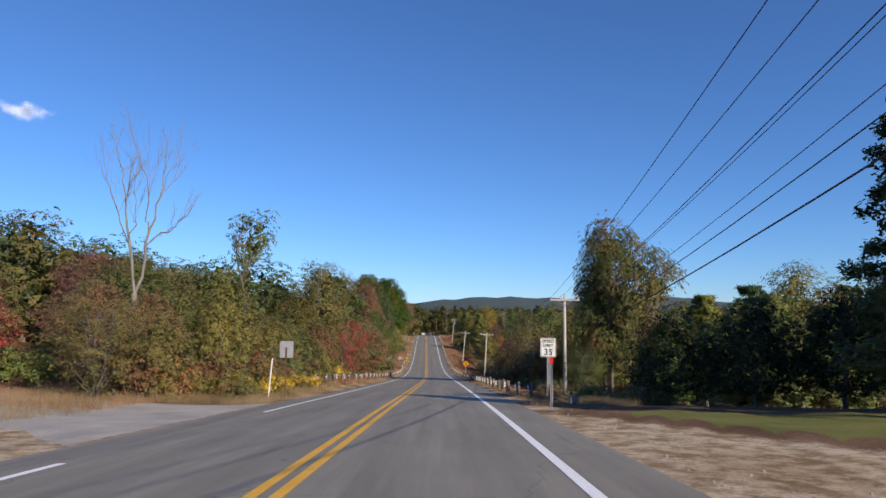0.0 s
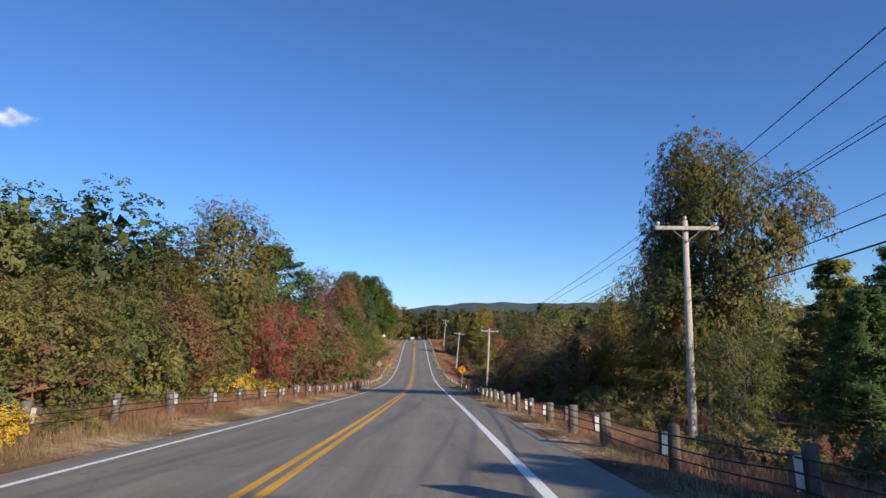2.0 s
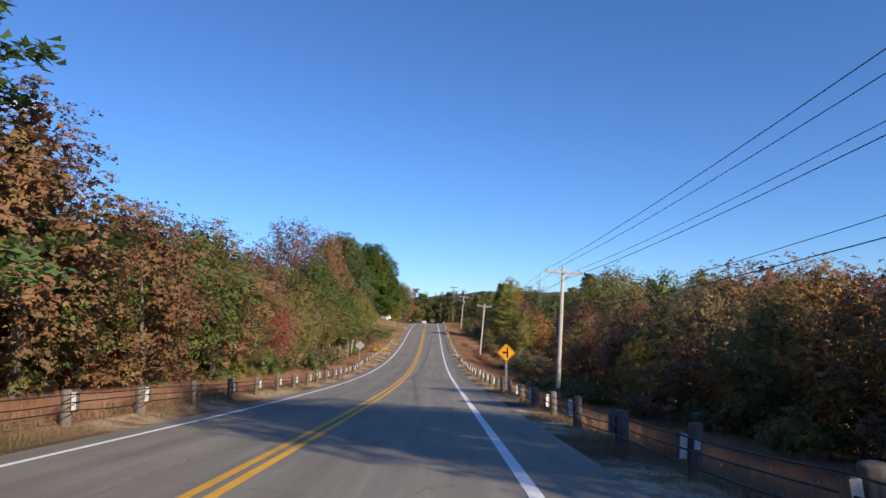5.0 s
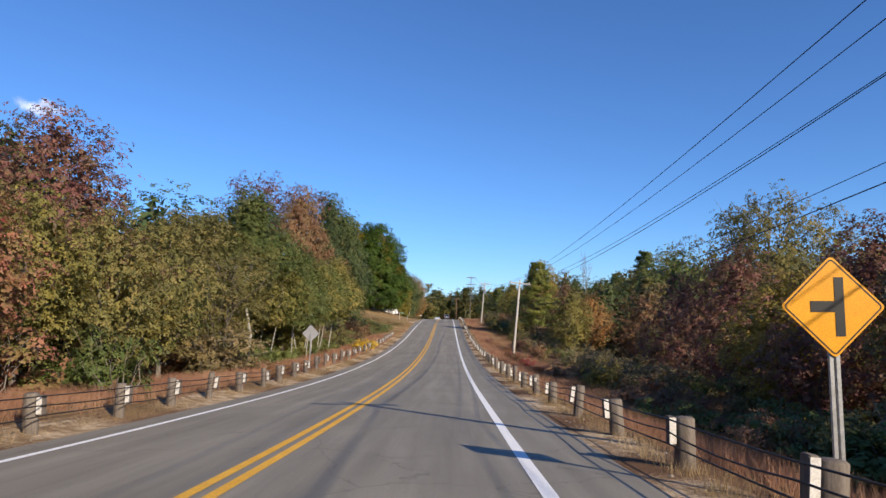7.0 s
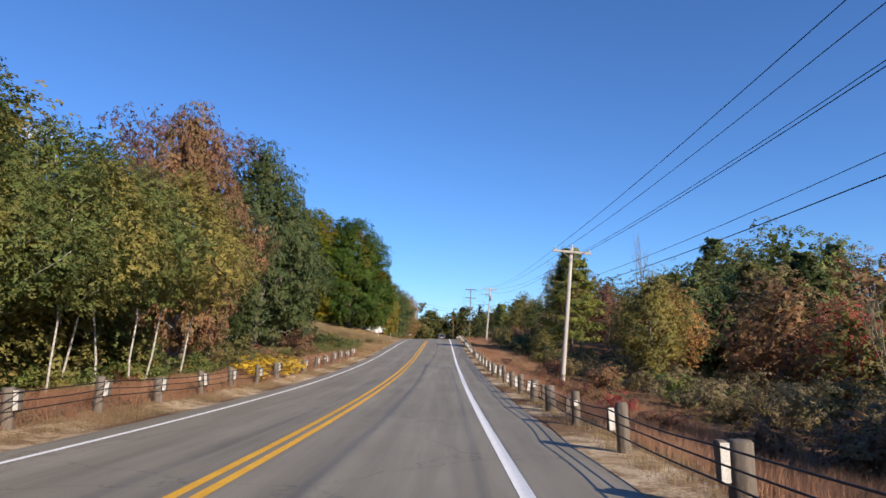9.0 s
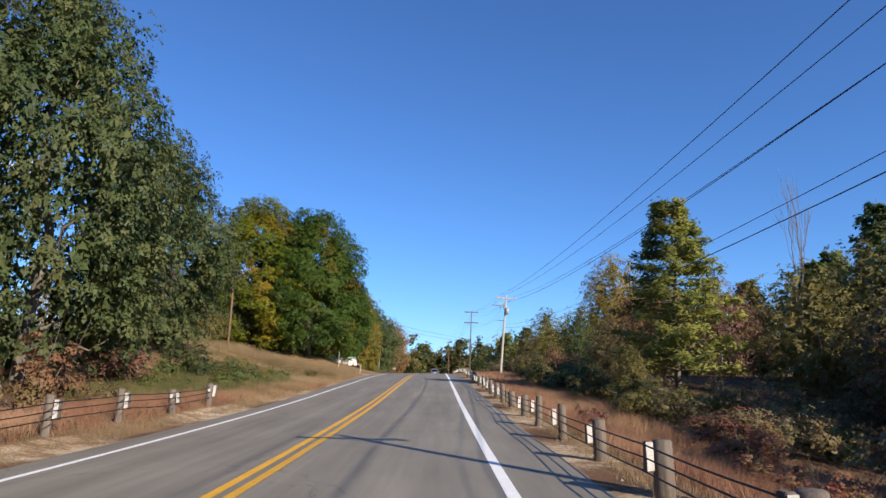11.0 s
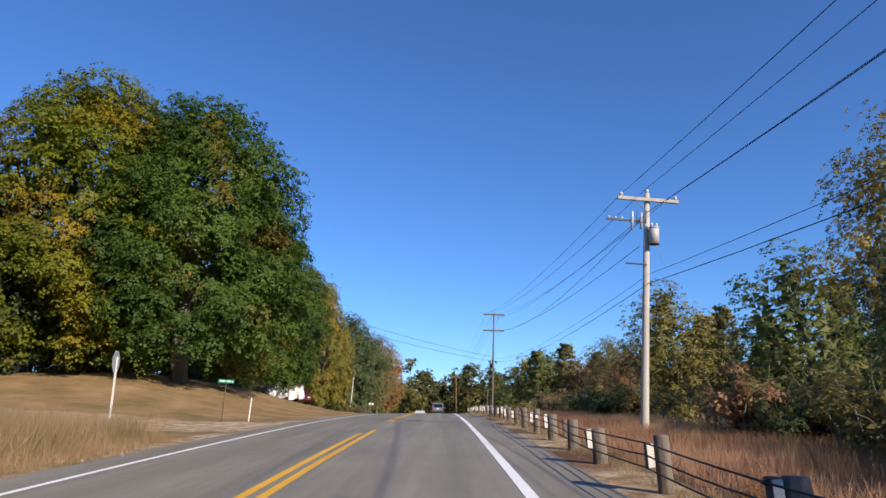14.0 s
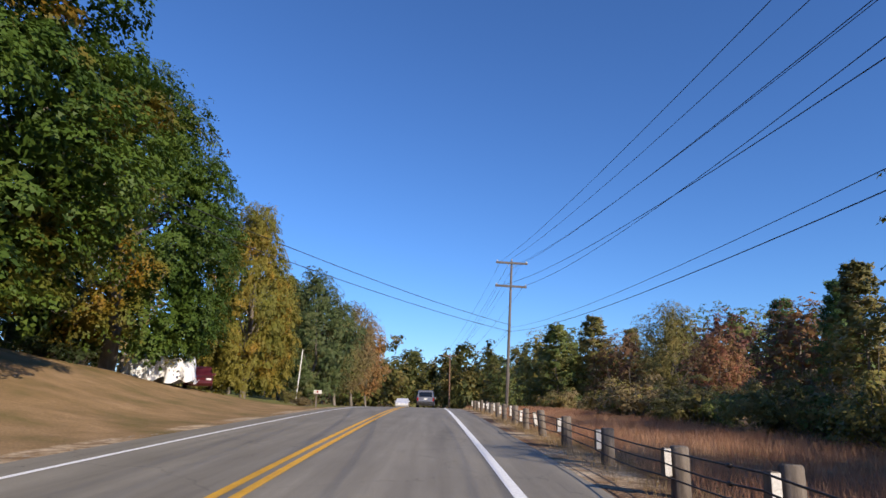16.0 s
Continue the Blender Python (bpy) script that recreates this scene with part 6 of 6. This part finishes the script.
# ---- the yard ----
def tarpaulin():
    x, y, z = spot(-14.9, 297.5)
    rs = np.random.default_rng(5)
    nx, ny = 34, 22
    verts, faces = [], []
    ph = rs.uniform(0, 6, 8)
    for j in range(ny + 1):
        for i in range(nx + 1):
            u, v = i / nx * 2 - 1, j / ny * 2 - 1
            edge = min(1 - abs(u), 1 - abs(v))
            up = 1.55 * min(1, edge / 0.16) ** 0.5 * (0.86 + 0.14 * math.sin(3.1 * u + ph[0]) * math.cos(2.3 * v + ph[1]))
            fold = 0.13 * math.sin(13 * u + 3 * v + ph[2]) + 0.1 * math.sin(19 * v - 7 * u + ph[3]) + 0.12 * abs(math.sin(5 * u - 4 * v + ph[4]))
            verts.append((u * 2.1 + fold * 0.6, v * 1.3 + fold * (1 - edge), max(0.0, up + fold * (0.5 + 0.8 * (edge < 0.2)))))
    for j in range(ny):
        for i in range(nx):
            a = j * (nx + 1) + i
            faces.append((a, a + 1, a + nx + 2, a + nx + 1))
    ob = thing("tarpaulin_pile", "crumpled white tarpaulin over a pile in the yard", "tarpaulin", pose(x, y, z - 0.05, 0, 0, 12))
    part("sheet", mesh_of("sheet", verts, faces, plain("white_tarpaulin", (0.7, 0.71, 0.73), (0.84, 0.85, 0.86), 2.0, 0.5, bump=0.1), True), ob)


def mailbox():
    x, y, z = spot(-6.2, 305)
    ob = thing("mailbox", "white rounded mailbox on a wooden post by the road", "mailbox", pose(x, y, z, 0, 0, 0))
    part("post", box_mesh("post", 0.1, 0.1, 1.3, POST_WOOD, 0.01, (0, 0, 0.35)), ob)
    part("arm", box_mesh("arm", 0.6, 0.09, 0.08, POST_WOOD, 0.01, (0.1, 0, 0.97)), ob)
    v, f = [], []
    prof = [(-0.11, 0.0), (0.11, 0.0), (0.11, 0.14)] + [(0.11 * math.cos(radians(a)), 0.14 + 0.11 * math.sin(radians(a))) for a in range(20, 180, 20)] + [(-0.11, 0.14)]
    n = len(prof)
    v = [(xx, q, zz) for xx in (-0.28, 0.28) for q, zz in prof]
    f = [(i, (i + 1) % n, (i + 1) % n + n, i + n) for i in range(n)] + [tuple(range(n))[::-1], tuple(range(n, 2 * n))]
    part("box", mesh_of("box", v, f, WHITE_WOOD), ob, "white painted metal box", pose(0.1, 0, 1.02))
    part("flag", box_mesh("flag", 0.1, 0.008, 0.16, LAMP_RED, 0.002), ob, "red flag", pose(0.1, -0.13, 1.16))


def house():
    x, y, z = spot(-37, 277)
    ob = thing("house", "white clapboard house with a gable roof behind the maples", "house", pose(x, y, z - 0.1, 0, 0, 8))
    white = plain("white_clapboard", (0.6, 0.61, 0.62), (0.76, 0.77, 0.78), 3, 0.7, bump=0.2)
    roof_mat = plain("grey_shingle", (0.09, 0.09, 0.095), (0.17, 0.165, 0.16), 5, 0.9, bump=0.4)
    w, d, h, r = 4.2, 5.0, 3.0, 5.4
    v = [(-w, -d, 0), (w, -d, 0), (w, d, 0), (-w, d, 0), (-w, -d, h), (w, -d, h), (w, d, h), (-w, d, h), (0, -d, r), (0, d, r)]
    f = [(0, 1, 5, 8, 4), (1, 2, 6, 5), (2, 3, 7, 9, 6), (3, 0, 4, 7)]
    part("wall", mesh_of("wall", v, f, white), ob, "white clapboard wall")
    for s in (-1, 1):
        t = 0.16
        v = [(0, -d - 0.4, r + 0.05), (0, d + 0.4, r + 0.05), (s * (w + 0.45), d + 0.4, h - 0.2), (s * (w + 0.45), -d - 0.4, h - 0.2)]
        v += [(a, b, c + t) for a, b, c in v]
        f = [(0, 1, 2, 3), (7, 6, 5, 4), (0, 4, 5, 1), (1, 5, 6, 2), (2, 6, 7, 3), (3, 7, 4, 0)]
        part("roof", mesh_of("roof", v, f, roof_mat), ob, "grey shingle roof slope")
        v = [(0, -d - 0.43, r - 0.08), (0, -d - 0.43, r + 0.14), (s * (w + 0.45), -d - 0.43, h - 0.1), (s * (w + 0.45), -d - 0.43, h - 0.32)]
        v += [(a, b + 0.05, c) for a, b, c in v]
        part("fascia", mesh_of("fascia", v, f, white), ob, "white fascia board")
    for q in (-2.2, 0.4, 2.6):
        win = part("window", box_mesh("window", 0.95, 0.08, 1.35, white, 0.01), ob, "", pose(q, -d - 0.02, 1.7))
        for k in (-0.31, 0.31):
            part("pane", box_mesh("pane", 0.8, 0.02, 0.55, GLASS_DARK, 0.004), win, "dark glass", pose(0, -0.045, k))
    return ob


tarpaulin()
mailbox()
house()
for colour, o, y, h, w in (("brown", -7.4, 308, 0.9, 1.6), ("brown", -8.6, 311, 1.0, 1.7), ("olive", -9.8, 313, 2.0, 1.0), ("dark green", -17.2, 292, 1.6, 1.3), ("olive", -26, 262, 1.6, 1.5), ("dark green", -24, 274, 2.4, 1.6), ("dark green", -28, 272, 2.6, 1.6), ("dark green", -21, 289, 2.2, 1.6), ("dark green", -30, 268, 2.4, 1.6), ("dark green", -18.5, 291, 1.8, 1.6), ("dark green", -10.2, 216.5, 1.7, 1.1), ("dark green", -11.8, 215, 2.2, 1.0), ("dark green", -13.4, 217, 2.6, 1.2), ("maroon", -13.2, 208, 3.0, 1.0), ("green", -9.4, 213.5, 0.7, 1.6), ("green", -9.8, 208, 0.8, 1.7), ("yellow-green", -12.8, 222, 0.6, 2.0), ("olive", -14, 217, 0.55, 2.2)):
    bush(colour, o, y, h, w)

# lines from the tall pole across the road to the pole on the bank
left_top = Vector((spot(-24.3, 258.6)[0] + 0.25, 258.46, spot(-24.3, 258.6)[2] + 11.9))
for up_a, up_b in ((7.7, 0.0), (7.1, -1.0)):
    a = Vector(spot(9.7, 316.0)) + Vector((0, 0, up_a))
    part("wire", wire(a, left_top + Vector((0, 0, up_b)), 1.2, 0.02), lines_thing)
    part("wire", wire(left_top + Vector((0, 0, up_b)), left_top + Vector((-14, -42, 1.0 + up_b)), 0.8, 0.02), lines_thing)


# ---- the one small cloud ----
def cloud():
    m, n, l, p = material("thin_white_cloud")
    tc = n.new("ShaderNodeTexCoord")
    sep = n.new("ShaderNodeSeparateXYZ")
    l.new(tc.outputs["Generated"], sep.inputs["Vector"])
    flat = n.new("ShaderNodeCombineXYZ")
    l.new(sep.outputs["X"], flat.inputs["X"])
    l.new(sep.outputs["Z"], flat.inputs["Y"])
    wide = n.new("ShaderNodeMapping")
    wide.inputs["Scale"].default_value = (2.4, 1.0, 1.0)
    l.new(flat.outputs[0], wide.inputs["Vector"])
    puff = noise_node(n, l, 2.2, 5, 0.55, vector=wide.outputs["Vector"])
    dist = n.new("ShaderNodeVectorMath")
    dist.operation = "DISTANCE"
    l.new(flat.outputs[0], dist.inputs[0])
    dist.inputs[1].default_value = (0.5, 0.45, 0)
    a = n.new("ShaderNodeMath")
    a.operation = "MULTIPLY_ADD"
    l.new(puff.outputs["Fac"], a.inputs[0])
    a.inputs[1].default_value = 0.55
    l.new(dist.outputs["Value"], a.inputs[2])
    r = n.new("ShaderNodeMapRange")
    r.interpolation_type = "SMOOTHSTEP"
    r.inputs["From Min"].default_value, r.inputs["From Max"].default_value = 0.3, 0.66
    r.inputs["To Min"].default_value, r.inputs["To Max"].default_value = 0.5, 0.0
    l.new(a.outputs[0], r.inputs["Value"])
    l.new(r.outputs[0], p.inputs["Alpha"])
    p.inputs["Base Color"].default_value = (0.9, 0.9, 0.92, 1)
    p.inputs["Roughness"].default_value = 1.0
    nx, nz = 24, 10
    verts = [(-190 + 380 * i / nx, 25 * math.sin(i * 0.6) * math.sin(j * 0.7), -75 + 150 * j / nz) for j in range(nz + 1) for i in range(nx + 1)]
    faces = [(j * (nx + 1) + i, j * (nx + 1) + i + 1, (j + 1) * (nx + 1) + i + 1, (j + 1) * (nx + 1) + i) for j in range(nz) for i in range(nx)]
    ob = new("cloud", mesh_of("cloud", verts, faces, m, True))
    way = Vector((-0.643, 1.0, 0.322)).normalized()
    ob.matrix_basis = pose(*(way * 4300), 0, 0, 31)
    ob.visible_shadow = False
    tagged(ob, "small thin white cloud in the blue sky", "cloud", kind="structure")


cloud()
